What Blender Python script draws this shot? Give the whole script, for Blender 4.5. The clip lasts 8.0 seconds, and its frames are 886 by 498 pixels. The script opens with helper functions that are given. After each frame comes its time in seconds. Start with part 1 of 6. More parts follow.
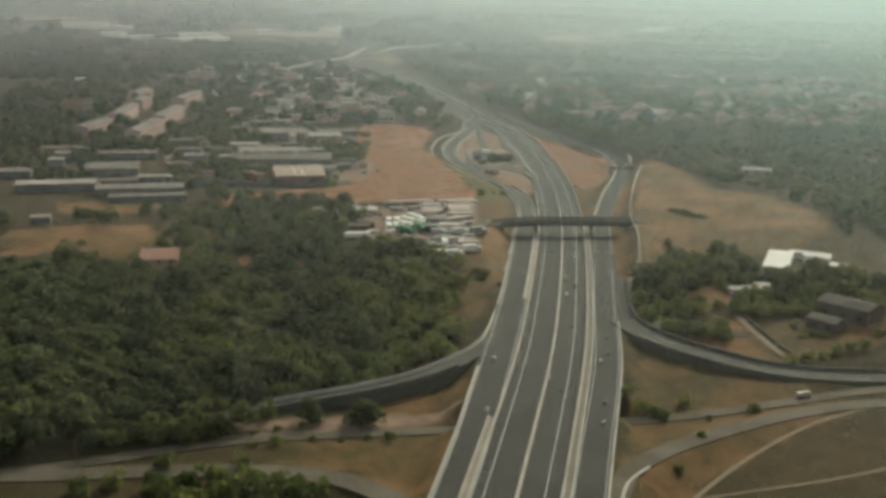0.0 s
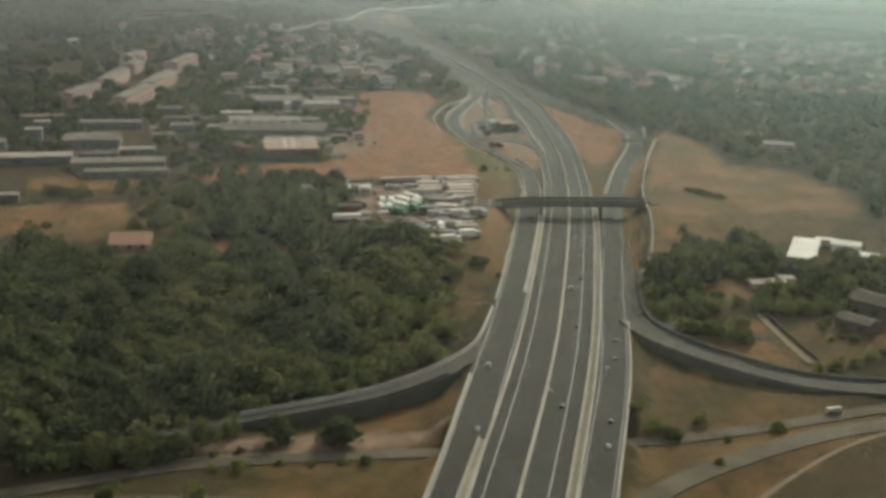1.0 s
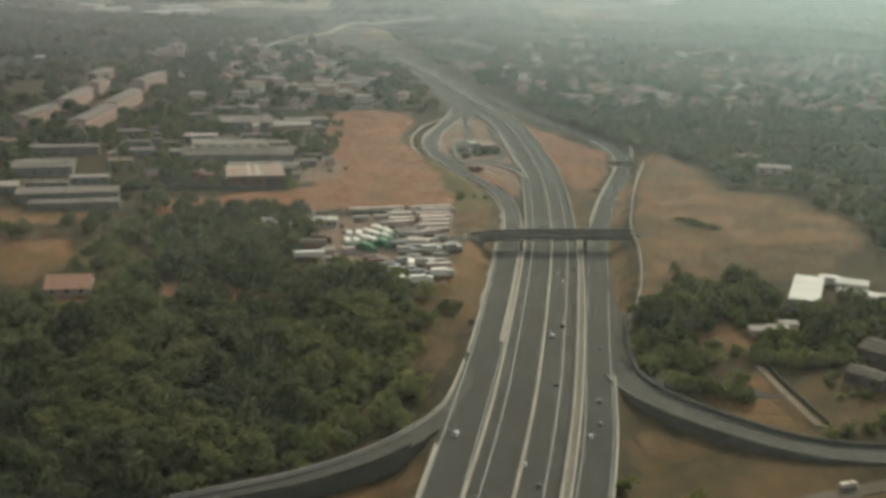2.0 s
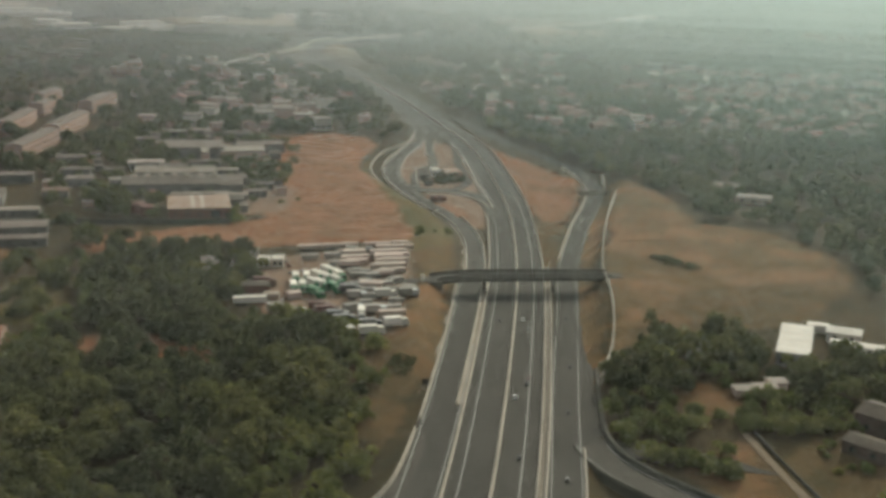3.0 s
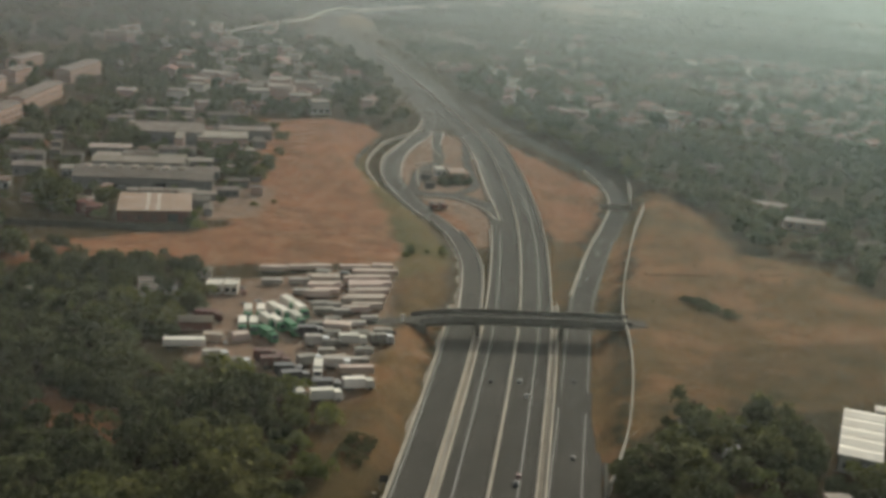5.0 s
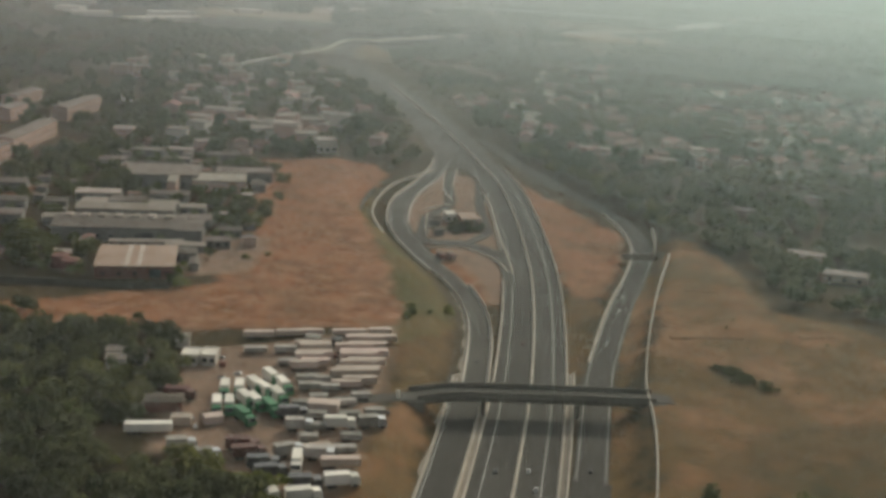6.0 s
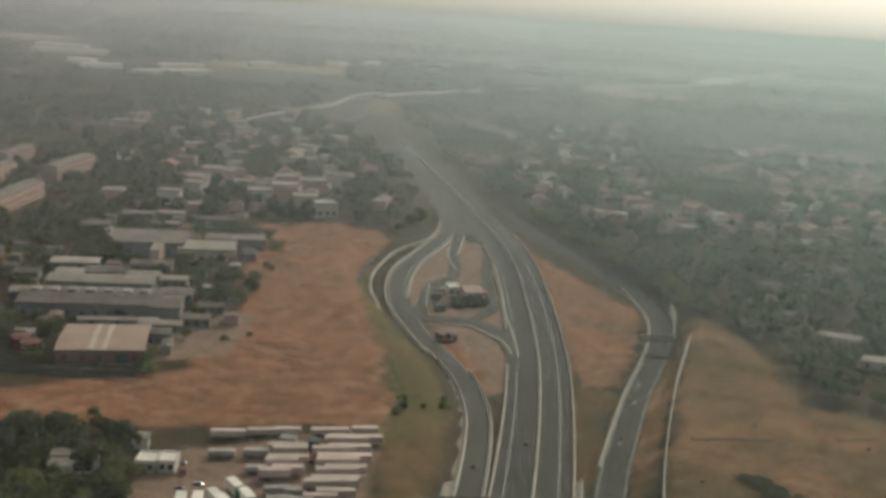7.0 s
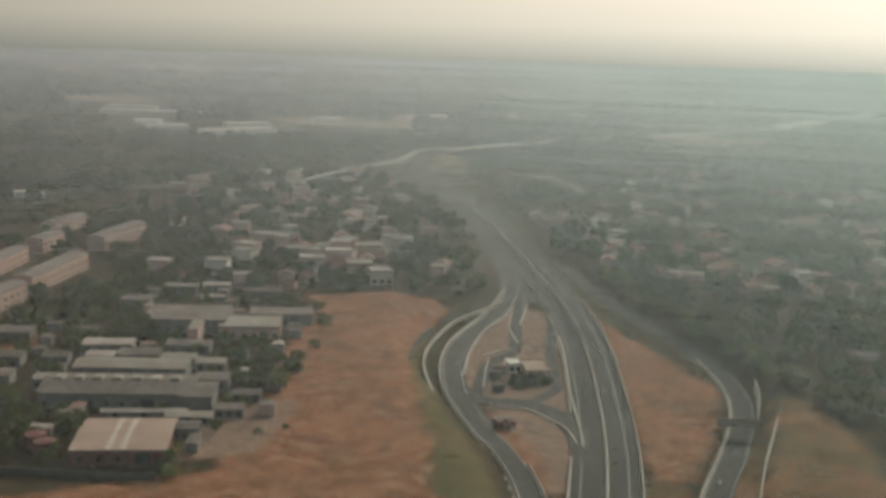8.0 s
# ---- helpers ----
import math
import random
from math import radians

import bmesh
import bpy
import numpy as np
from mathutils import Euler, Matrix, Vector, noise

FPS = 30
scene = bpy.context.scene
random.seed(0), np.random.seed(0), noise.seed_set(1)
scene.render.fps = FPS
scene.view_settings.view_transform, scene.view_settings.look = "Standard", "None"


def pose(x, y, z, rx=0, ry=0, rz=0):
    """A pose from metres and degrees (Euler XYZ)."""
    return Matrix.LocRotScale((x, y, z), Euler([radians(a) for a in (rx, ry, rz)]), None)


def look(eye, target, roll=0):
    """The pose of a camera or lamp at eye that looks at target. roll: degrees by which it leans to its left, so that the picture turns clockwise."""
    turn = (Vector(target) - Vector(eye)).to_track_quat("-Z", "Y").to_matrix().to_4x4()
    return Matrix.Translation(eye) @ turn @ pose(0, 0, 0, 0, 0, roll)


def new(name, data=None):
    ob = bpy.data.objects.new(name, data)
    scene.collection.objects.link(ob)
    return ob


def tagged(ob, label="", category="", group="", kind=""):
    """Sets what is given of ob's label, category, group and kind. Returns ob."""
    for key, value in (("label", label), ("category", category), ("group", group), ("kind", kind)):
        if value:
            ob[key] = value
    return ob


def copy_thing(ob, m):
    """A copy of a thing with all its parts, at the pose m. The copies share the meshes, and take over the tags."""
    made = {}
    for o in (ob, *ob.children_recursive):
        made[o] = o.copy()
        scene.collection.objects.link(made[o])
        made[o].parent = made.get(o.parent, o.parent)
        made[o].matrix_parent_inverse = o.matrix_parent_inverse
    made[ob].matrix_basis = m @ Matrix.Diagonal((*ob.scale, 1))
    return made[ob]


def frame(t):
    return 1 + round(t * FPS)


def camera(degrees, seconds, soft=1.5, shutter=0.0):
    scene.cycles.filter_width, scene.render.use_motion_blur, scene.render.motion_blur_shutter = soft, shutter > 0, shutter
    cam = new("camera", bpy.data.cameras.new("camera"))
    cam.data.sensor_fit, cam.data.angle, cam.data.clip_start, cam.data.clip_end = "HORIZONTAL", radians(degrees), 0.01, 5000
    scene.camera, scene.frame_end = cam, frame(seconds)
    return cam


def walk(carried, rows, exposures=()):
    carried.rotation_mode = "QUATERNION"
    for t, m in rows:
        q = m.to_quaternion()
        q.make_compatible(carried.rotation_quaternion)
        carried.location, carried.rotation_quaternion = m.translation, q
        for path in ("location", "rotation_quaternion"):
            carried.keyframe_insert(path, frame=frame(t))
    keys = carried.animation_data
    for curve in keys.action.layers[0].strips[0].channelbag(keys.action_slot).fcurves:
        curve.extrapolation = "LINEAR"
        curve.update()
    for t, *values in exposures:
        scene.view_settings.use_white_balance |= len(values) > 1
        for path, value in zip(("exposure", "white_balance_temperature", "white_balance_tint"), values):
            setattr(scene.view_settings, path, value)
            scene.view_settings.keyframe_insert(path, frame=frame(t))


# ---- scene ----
cam = camera(40.9, 8.0, soft=3.7)
METRES, EYE, TILT, LEAN, TURN = 315.0, 116.24, 0.0, 0.0, 10.9
ROWS = [
    (0.0, -0.0009, -0.0003, -0.0007, 0.23, -13.70, -1.11),
    (0.1, 0.0011, 0.0121, -0.0005, 0.35, -14.41, -1.19),
    (0.2, 0.0031, 0.0245, -0.0003, 0.49, -15.26, -1.27),
    (0.3, 0.0051, 0.0369, -0.0001, 0.62, -15.59, -1.32),
    (0.4, 0.0071, 0.0493, 0.0000, 0.69, -15.77, -1.34),
    (0.5, 0.0091, 0.0617, 0.0001, 0.75, -15.90, -1.34),
    (1.0, 0.0191, 0.1237, 0.0007, 0.93, -15.67, -1.30),
    (1.5, 0.0290, 0.1857, 0.0009, 0.77, -15.53, -1.18),
    (3.0, 0.0580, 0.3717, 0.0009, -0.90, -14.44, -1.41),
    (3.5, 0.0675, 0.4337, 0.0009, -1.33, -14.85, -1.45),
    (4.0, 0.0769, 0.4957, 0.0010, 0.81, -15.46, -2.57),
    (4.5, 0.0862, 0.5577, 0.0012, 0.75, -16.21, -3.84),
    (6.0, 0.1136, 0.7437, 0.0036, 2.07, -14.80, -3.29),
    (6.5, 0.1225, 0.8057, 0.0052, 2.90, -14.06, -3.71),
    (7.0, 0.1313, 0.8677, 0.0073, 3.10, -12.46, -3.48),
    (7.5, 0.1401, 0.9297, 0.0100, 4.56, -10.83, -2.71),
    (8.0, 0.1487, 0.9917, 0.0133, 6.55, -10.30, -1.67),
]
EXPOSURE = -0.03
walk(cam, [(t, pose(0, 0, EYE, TILT, LEAN, TURN) @ pose(METRES * x, METRES * y, METRES * z, 90 + pitch, roll, yaw)) for t, x, y, z, yaw, pitch, roll in ROWS],
     [(0.0, EXPOSURE + 0.19, 6760.0, -4.5), (1.0, EXPOSURE + 0.18, 6750.0, -4.0), (4.0, EXPOSURE + 0.0, 6800.0, 0.5), (8.0, EXPOSURE - 0.18, 6850.0, 3.5)])

# ---- world and sun: hazy afternoon, sun ahead of the camera ----
SUN_ELEV, SUN_AZ = 30.0, 13.0          # degrees; azimuth clockwise from +y
world = bpy.data.worlds.new("world")
scene.world = world
world.use_nodes = True
wn = world.node_tree
sky = wn.nodes.new("ShaderNodeTexSky")
sky.sky_type = "NISHITA"
sky.sun_disc = False
sky.sun_elevation, sky.sun_rotation = radians(SUN_ELEV), radians(SUN_AZ)
sky.air_density, sky.dust_density, sky.ozone_density = 1.0, 5.0, 1.0
wn.nodes["Background"].inputs["Strength"].default_value = 0.122
veil = wn.nodes.new("ShaderNodeHueSaturation")          # thick haze whitens the sky
veil.inputs["Saturation"].default_value = 0.45
wn.links.new(sky.outputs[0], veil.inputs["Color"])
wn.links.new(veil.outputs[0], wn.nodes["Background"].inputs["Color"])

sun = new("sun", bpy.data.lights.new("sun", "SUN"))
sun.data.energy, sun.data.angle, sun.data.color = 2.0, radians(1.0), (1.0, 0.92, 0.8)
_e, _a = radians(SUN_ELEV), radians(SUN_AZ)
sun.matrix_world = look((0, 0, 600), (-600 * math.cos(_e) * math.sin(_a), -600 * math.cos(_e) * math.cos(_a), 600 - 600 * math.sin(_e)))


# ---- materials ----
def material(name, a, b, scale=0.5, rough=0.85, bump=0.0, spec=0.3, patch=0.0, patch_scale=0.03, c=None, per_object=0.0, metal=0.0, per_island=0.0, thin=0.0):
    """Two-scale noise colour between a and b, large stains towards c, and fine relief."""
    m = bpy.data.materials.new(name)
    m.use_nodes = True
    t, nodes = m.node_tree, m.node_tree.nodes
    bs = nodes["Principled BSDF"]
    bs.inputs["Roughness"].default_value = rough
    bs.inputs["Specular IOR Level"].default_value = spec
    bs.inputs["Metallic"].default_value = metal
    geo = nodes.new("ShaderNodeNewGeometry")
    n1 = nodes.new("ShaderNodeTexNoise")
    n1.inputs["Scale"].default_value, n1.inputs["Detail"].default_value, n1.inputs["Roughness"].default_value = scale, 5.0, 0.65
    t.links.new(geo.outputs["Position"], n1.inputs["Vector"])
    ramp = nodes.new("ShaderNodeValToRGB")
    ramp.color_ramp.elements[0].position, ramp.color_ramp.elements[1].position = 0.32, 0.68
    ramp.color_ramp.elements[0].color, ramp.color_ramp.elements[1].color = (*a, 1), (*b, 1)
    t.links.new(n1.outputs["Fac"], ramp.inputs["Fac"])
    out = ramp.outputs["Color"]
    if patch:
        n2 = nodes.new("ShaderNodeTexNoise")
        n2.inputs["Scale"].default_value, n2.inputs["Detail"].default_value = patch_scale, 3.0
        t.links.new(geo.outputs["Position"], n2.inputs["Vector"])
        r2 = nodes.new("ShaderNodeMapRange")
        r2.inputs["From Min"].default_value, r2.inputs["From Max"].default_value, r2.inputs["To Max"].default_value = 0.42, 0.66, patch
        t.links.new(n2.outputs["Fac"], r2.inputs["Value"])
        mix = nodes.new("ShaderNodeMixRGB")
        mix.inputs["Color2"].default_value = (*(c or b), 1)
        t.links.new(out, mix.inputs["Color1"])
        t.links.new(r2.outputs["Result"], mix.inputs["Fac"])
        out = mix.outputs["Color"]
    for amount, source in ((per_object, "object"), (per_island, "island")):
        if amount:
            hsv = nodes.new("ShaderNodeHueSaturation")
            vr = nodes.new("ShaderNodeMapRange")
            vr.inputs["To Min"].default_value, vr.inputs["To Max"].default_value = 1 - amount, 1 + amount
            hr = nodes.new("ShaderNodeMapRange")
            hr.inputs["To Min"].default_value, hr.inputs["To Max"].default_value = 0.5 + 0.06 * amount, 0.5 - 0.06 * amount
            rnd = nodes.new("ShaderNodeObjectInfo").outputs["Random"] if source == "object" else geo.outputs["Random Per Island"]
            t.links.new(rnd, vr.inputs["Value"])
            t.links.new(rnd, hr.inputs["Value"])
            t.links.new(vr.outputs["Result"], hsv.inputs["Value"])
            t.links.new(hr.outputs["Result"], hsv.inputs["Hue"])
            t.links.new(out, hsv.inputs["Color"])
            out = hsv.outputs["Color"]
    t.links.new(out, bs.inputs["Base Color"])
    if thin:            # leaves let light through
        tr, mx = nodes.new("ShaderNodeBsdfTranslucent"), nodes.new("ShaderNodeMixShader")
        mx.inputs[0].default_value = thin
        t.links.new(out, tr.inputs["Color"])
        t.links.new(bs.outputs[0], mx.inputs[1])
        t.links.new(tr.outputs[0], mx.inputs[2])
        t.links.new(mx.outputs[0], nodes["Material Output"].inputs["Surface"])
    if bump:
        bp = nodes.new("ShaderNodeBump")
        bp.inputs["Strength"].default_value, bp.inputs["Distance"].default_value = 0.6, bump
        t.links.new(n1.outputs["Fac"], bp.inputs["Height"])
        t.links.new(bp.outputs["Normal"], bs.inputs["Normal"])
    return m


ASPHALT = material("asphalt", (0.043, 0.041, 0.036), (0.058, 0.055, 0.048), 0.35, 0.9, 0.01, 0.12, 0.6, 0.05, (0.07, 0.066, 0.057))
ASPHALT_OLD = material("old_asphalt", (0.055, 0.051, 0.044), (0.08, 0.074, 0.064), 0.4, 0.9, 0.01, 0.12, 0.5, 0.06, (0.095, 0.088, 0.075))
PAINT = material("road_paint", (0.3, 0.3, 0.285), (0.42, 0.41, 0.39), 1.5, 0.7)
CONCRETE = material("concrete", (0.34, 0.3, 0.25), (0.44, 0.39, 0.325), 0.6, 0.85, 0.01, 0.3, 0.6, 0.1, (0.24, 0.22, 0.19))
DUSTY_ROAD = material("dusty_road", (0.066, 0.054, 0.037), (0.098, 0.079, 0.053), 0.4, 0.95, 0.01, 0.15, 0.6, 0.06, (0.15, 0.125, 0.095))
# much darker than the barrier concrete, for retaining walls and ramp parapets
DARK_WALL = material("dark_wall_concrete", (0.06, 0.058, 0.048), (0.1, 0.094, 0.078), 0.5, 0.95, 0.02, 0.2, 0.6, 0.09, (0.05, 0.05, 0.038))
CONCRETE_DARK = material("weathered_concrete", (0.17, 0.148, 0.118), (0.24, 0.21, 0.17), 0.5, 0.9, 0.02, 0.25, 0.6, 0.09, (0.1, 0.095, 0.085))
# lighter than the near asphalt, for the distant side roads
FAR_ROAD = material("pale_far_road", (0.15, 0.14, 0.122), (0.22, 0.205, 0.18), 0.1, 0.75, 0.0, 0.2)
ROOF_STRIPE = material("pinkish_rooflight", (0.38, 0.31, 0.27), (0.47, 0.39, 0.34), 0.5, 0.7)
VERGE = material("median_gravel", (0.16, 0.14, 0.115), (0.25, 0.22, 0.18), 0.5, 0.95, 0.02, 0.2)
# lighter still, for the last stretch of motorway and the road joining it
PALE_ROAD = material("pale_road_surface", (0.3, 0.28, 0.245), (0.4, 0.375, 0.33), 0.1, 0.8, 0.0, 0.2)
VERGE_PALE = material("pale_median_concrete", (0.24, 0.205, 0.165), (0.34, 0.29, 0.235), 0.5, 0.95, 0.02, 0.2, 0.6, 0.1, (0.17, 0.15, 0.12))
SOIL = material("bare_brown_soil", (0.13, 0.076, 0.038), (0.2, 0.115, 0.058), 0.6, 0.95, 0.03, 0.1)
STEEL = material("galvanised_steel", (0.34, 0.35, 0.36), (0.45, 0.46, 0.46), 1.0, 0.45, 0.0, 0.5, metal=0.7)
DARK = material("dark_painted_metal", (0.02, 0.021, 0.022), (0.035, 0.036, 0.037), 1.0, 0.5)
RUBBER = material("tyre_rubber", (0.012, 0.012, 0.012), (0.02, 0.02, 0.02), 3.0, 0.9)
GLASS = material("tinted_glass", (0.015, 0.018, 0.02), (0.02, 0.024, 0.027), 1.0, 0.1, 0.0, 0.6)
LEAF = material("broadleaf_foliage", (0.08, 0.094, 0.033), (0.12, 0.13, 0.046), 0.12, 0.8, 0.0, 0.1, 0.7, 0.02, (0.142, 0.142, 0.052), per_object=0.3, thin=0.6)
LEAF_DARK = material("dark_evergreen_foliage", (0.056, 0.068, 0.029), (0.082, 0.094, 0.04), 0.12, 0.8, 0.0, 0.1, 0.5, 0.02, (0.094, 0.106, 0.047), per_object=0.25, thin=0.6)
LEAF_YOUNG = material("young_leaf_foliage", (0.088, 0.112, 0.034), (0.135, 0.155, 0.046), 0.12, 0.8, 0.0, 0.1, 0.7, 0.025, (0.155, 0.16, 0.05), per_object=0.3, thin=0.6)
LEAF_WOOD = material("woodland_foliage", (0.068, 0.083, 0.034), (0.1, 0.115, 0.047), 0.06, 0.8, 0.0, 0.1, 0.6, 0.012, (0.125, 0.125, 0.05), per_island=0.1, thin=0.6)
BARK = material("bark", (0.06, 0.045, 0.032), (0.11, 0.085, 0.062), 2.0, 0.95)
WALL_WHITE = material("white_render_wall", (0.43, 0.39, 0.34), (0.56, 0.52, 0.455), 0.4, 0.9, per_object=0.12)
WALL_PINK = material("pink_render_wall", (0.33, 0.225, 0.18), (0.43, 0.3, 0.245), 0.4, 0.9, per_object=0.1)
WALL_HOUSE = material("weathered_house_wall", (0.24, 0.18, 0.145), (0.34, 0.26, 0.21), 0.4, 0.9, per_object=0.3)
WALL_GREY = material("grey_block_wall", (0.12, 0.118, 0.11), (0.19, 0.185, 0.17), 0.4, 0.9, per_object=0.2)
WALL_RED = material("dull_red_cladding", (0.12, 0.048, 0.04), (0.165, 0.066, 0.053), 0.4, 0.8)
ROOF_TILE = material("clay_tile_roof", (0.17, 0.1, 0.078), (0.25, 0.15, 0.115), 0.8, 0.9, 0.03, per_object=0.3)
ROOF_SALMON = material("salmon_tile_roof", (0.33, 0.17, 0.115), (0.42, 0.23, 0.16), 0.5, 0.9, 0.02, 0.2)
ROOF_PALE = material("pale_sheet_roof", (0.25, 0.215, 0.178), (0.35, 0.305, 0.255), 0.3, 0.75, 0.0, 0.2, 0.6, 0.12, (0.19, 0.155, 0.125), per_object=0.25)
ROOF_GREY = material("fibre_cement_roof", (0.125, 0.106, 0.09), (0.2, 0.17, 0.145), 0.3, 0.9, 0.0, 0.15, 0.7, 0.12, (0.1, 0.08, 0.066), per_object=0.25)
ROOF_BEIGE = material("beige_sheet_roof", (0.29, 0.205, 0.158), (0.37, 0.27, 0.21), 0.3, 0.85, 0.0, 0.2, 0.6, 0.12, (0.23, 0.16, 0.122))
ROOF_WHITE = material("white_roof_sheet", (0.58, 0.54, 0.47), (0.72, 0.68, 0.6), 0.3, 0.6, 0.0, 0.3, 0.5, 0.15, (0.5, 0.44, 0.36))
TRAILER_PALE = material("pale_trailer_skin", (0.4, 0.315, 0.26), (0.5, 0.405, 0.34), 0.5, 0.6, 0.0, 0.3, 0.6, 0.25, (0.31, 0.235, 0.19), per_object=0.25)
TRAILER_WHITE = material("white_trailer_skin", (0.62, 0.58, 0.5), (0.74, 0.7, 0.62), 0.5, 0.5, per_object=0.2)
TRAILER_GREY = material("grey_tarpaulin", (0.24, 0.22, 0.19), (0.36, 0.335, 0.295), 0.5, 0.7, 0.0, 0.3, 0.6, 0.3, (0.16, 0.145, 0.125), per_object=0.4)
TRAILER_GREEN = material("green_paint", (0.02, 0.13, 0.05), (0.035, 0.19, 0.08), 0.5, 0.5)
TRAILER_RED = material("dark_red_paint", (0.07, 0.022, 0.018), (0.11, 0.035, 0.028), 0.5, 0.5)
CAR_WHITE = material("white_car_paint", (0.45, 0.45, 0.44), (0.52, 0.52, 0.51), 1.0, 0.45, 0.0, 0.5)
CAR_DARK = material("dark_car_paint", (0.02, 0.022, 0.027), (0.035, 0.037, 0.043), 1.0, 0.3, 0.0, 0.5)
CAR_SILVER = material("silver_car_paint", (0.32, 0.33, 0.34), (0.4, 0.41, 0.42), 1.0, 0.3, 0.0, 0.5, metal=0.4)
CAR_RED = material("red_car_paint", (0.09, 0.025, 0.022), (0.12, 0.032, 0.027), 1.0, 0.3, 0.0, 0.5)


# ---- mesh helpers ----
class Build:
    """Collects vertices and faces of one mesh."""

    def __init__(self):
        self.v, self.f = [], []

    def face_set(self, verts, faces):
        n = len(self.v)
        self.v += [tuple(p) for p in verts]
        self.f += [tuple(i + n for i in f) for f in faces]
        return self

    def box(self, x0, y0, z0, x1, y1, z1, top=0.0, turn=0.0, at=(0, 0)):
        """A box; top draws the upper rim in by so many metres."""
        c, s = math.cos(turn), math.sin(turn)
        pts = [(x0, y0, z0), (x1, y0, z0), (x1, y1, z0), (x0, y1, z0),
               (x0 + top, y0 + top, z1), (x1 - top, y0 + top, z1), (x1 - top, y1 - top, z1), (x0 + top, y1 - top, z1)]
        pts = [(at[0] + c * x - s * y, at[1] + s * x + c * y, z) for x, y, z in pts]
        return self.face_set(pts, [(3, 2, 1, 0), (4, 5, 6, 7), (0, 1, 5, 4), (1, 2, 6, 5), (2, 3, 7, 6), (3, 0, 4, 7)])

    def extrude_x(self, prof, x0, x1):
        """A closed outline in (y, z), counter-clockwise seen from +x, drawn out from x0 to x1."""
        n = len(prof)
        pts = [(x0, y, z) for y, z in prof] + [(x1, y, z) for y, z in prof]
        faces = [tuple(range(n - 1, -1, -1)), tuple(range(n, 2 * n))]
        faces += [(i, (i + 1) % n, n + (i + 1) % n, n + i) for i in range(n)]
        return self.face_set(pts, faces)

    def wheel(self, x, y, z, r, w, n=12):
        """A disc-shaped roller across x."""
        pts = []
        for dx, rr in ((-w / 2, r * 0.86), (-w / 2 + 0.05, r), (w / 2 - 0.05, r), (w / 2, r * 0.86)):
            pts += [(x + dx, y + rr * math.cos(2 * math.pi * i / n), z + rr * math.sin(2 * math.pi * i / n)) for i in range(n)]
        faces = [tuple(range(n - 1, -1, -1)), tuple(range(3 * n, 4 * n))]
        for k in range(3):
            faces += [(k * n + i, k * n + (i + 1) % n, (k + 1) * n + (i + 1) % n, (k + 1) * n + i) for i in range(n)]
        return self.face_set(pts, faces)

    def pole(self, x, y, z0, z1, r0, r1, n=8, dx=0.0, dy=0.0):
        pts = [(x + r0 * math.cos(2 * math.pi * i / n), y + r0 * math.sin(2 * math.pi * i / n), z0) for i in range(n)]
        pts += [(x + dx + r1 * math.cos(2 * math.pi * i / n), y + dy + r1 * math.sin(2 * math.pi * i / n), z1) for i in range(n)]
        faces = [tuple(range(n - 1, -1, -1)), tuple(range(n, 2 * n))]
        faces += [(i, (i + 1) % n, n + (i + 1) % n, n + i) for i in range(n)]
        return self.face_set(pts, faces)

    def mesh(self, name, mat, smooth=False):
        me = bpy.data.meshes.new(name)
        me.from_pydata(self.v, [], self.f)
        me.materials.append(mat)
        if smooth:
            me.polygons.foreach_set("use_smooth", [True] * len(me.polygons))
        return me


def part(name, b, mat, parent=None, label="", smooth=False):
    ob = new(name, b if isinstance(b, bpy.types.Mesh) else b.mesh(name, mat, smooth))
    ob.parent = parent
    if label:
        ob["label"] = label
    return ob


def empty(name, label, category, group="", kind="", m=None):
    ob = new(name)
    ob.empty_display_size = 0.5
    if m is not None:
        ob.matrix_basis = m
    return tagged(ob, label, category, group, kind)


def place(x, y, z, heading=0.0):
    """A pose on the ground, heading in degrees anticlockwise from +y."""
    return pose(x, y, z, 0, 0, heading)


def spline(points, step=6.0):
    """A smooth line through control points of any dimension, sampled about every step metres."""
    p = [np.array(q, float) for q in points]
    p = [2 * p[0] - p[1]] + p + [2 * p[-1] - p[-2]]
    out = []
    for i in range(1, len(p) - 2):
        n = max(2, int(np.linalg.norm(p[i + 1][:2] - p[i][:2]) / step))
        for k in range(n):
            u = k / n
            out.append(0.5 * (2 * p[i] + (p[i + 1] - p[i - 1]) * u + (2 * p[i - 1] - 5 * p[i] + 4 * p[i + 1] - p[i + 2]) * u * u
                              + (3 * p[i] - p[i - 1] - 3 * p[i + 1] + p[i + 2]) * u ** 3))
    out.append(p[-2])
    return np.array(out)


def normals(line):
    d = np.gradient(line[:, :2], axis=0)
    d /= np.linalg.norm(d, axis=1)[:, None]
    return np.stack([d[:, 1], -d[:, 0]], 1)      # to the right of the way


def sweep(line, prof, closed=True, b=None):
    """A profile of (right, up) drawn along a line of points; prof may be a function of the index."""
    b = b or Build()
    nr, n = normals(line), len(prof)
    pts = []
    for i, p in enumerate(line):
        pts += [(p[0] + nr[i, 0] * u, p[1] + nr[i, 1] * u, p[2] + v) for u, v in prof]
    faces = []
    for i in range(len(line) - 1):
        for k in range(n if closed else n - 1):
            k2 = (k + 1) % n
            faces.append((i * n + k, i * n + k2, (i + 1) * n + k2, (i + 1) * n + k))
    if closed:
        faces += [tuple(range(n - 1, -1, -1)), tuple(range((len(line) - 1) * n, len(line) * n))]
    return b.face_set(pts, faces)


def ease(a, b, v):
    u = np.clip((np.asarray(v, float) - a) / (b - a), 0, 1)
    return u * u * (3 - 2 * u)


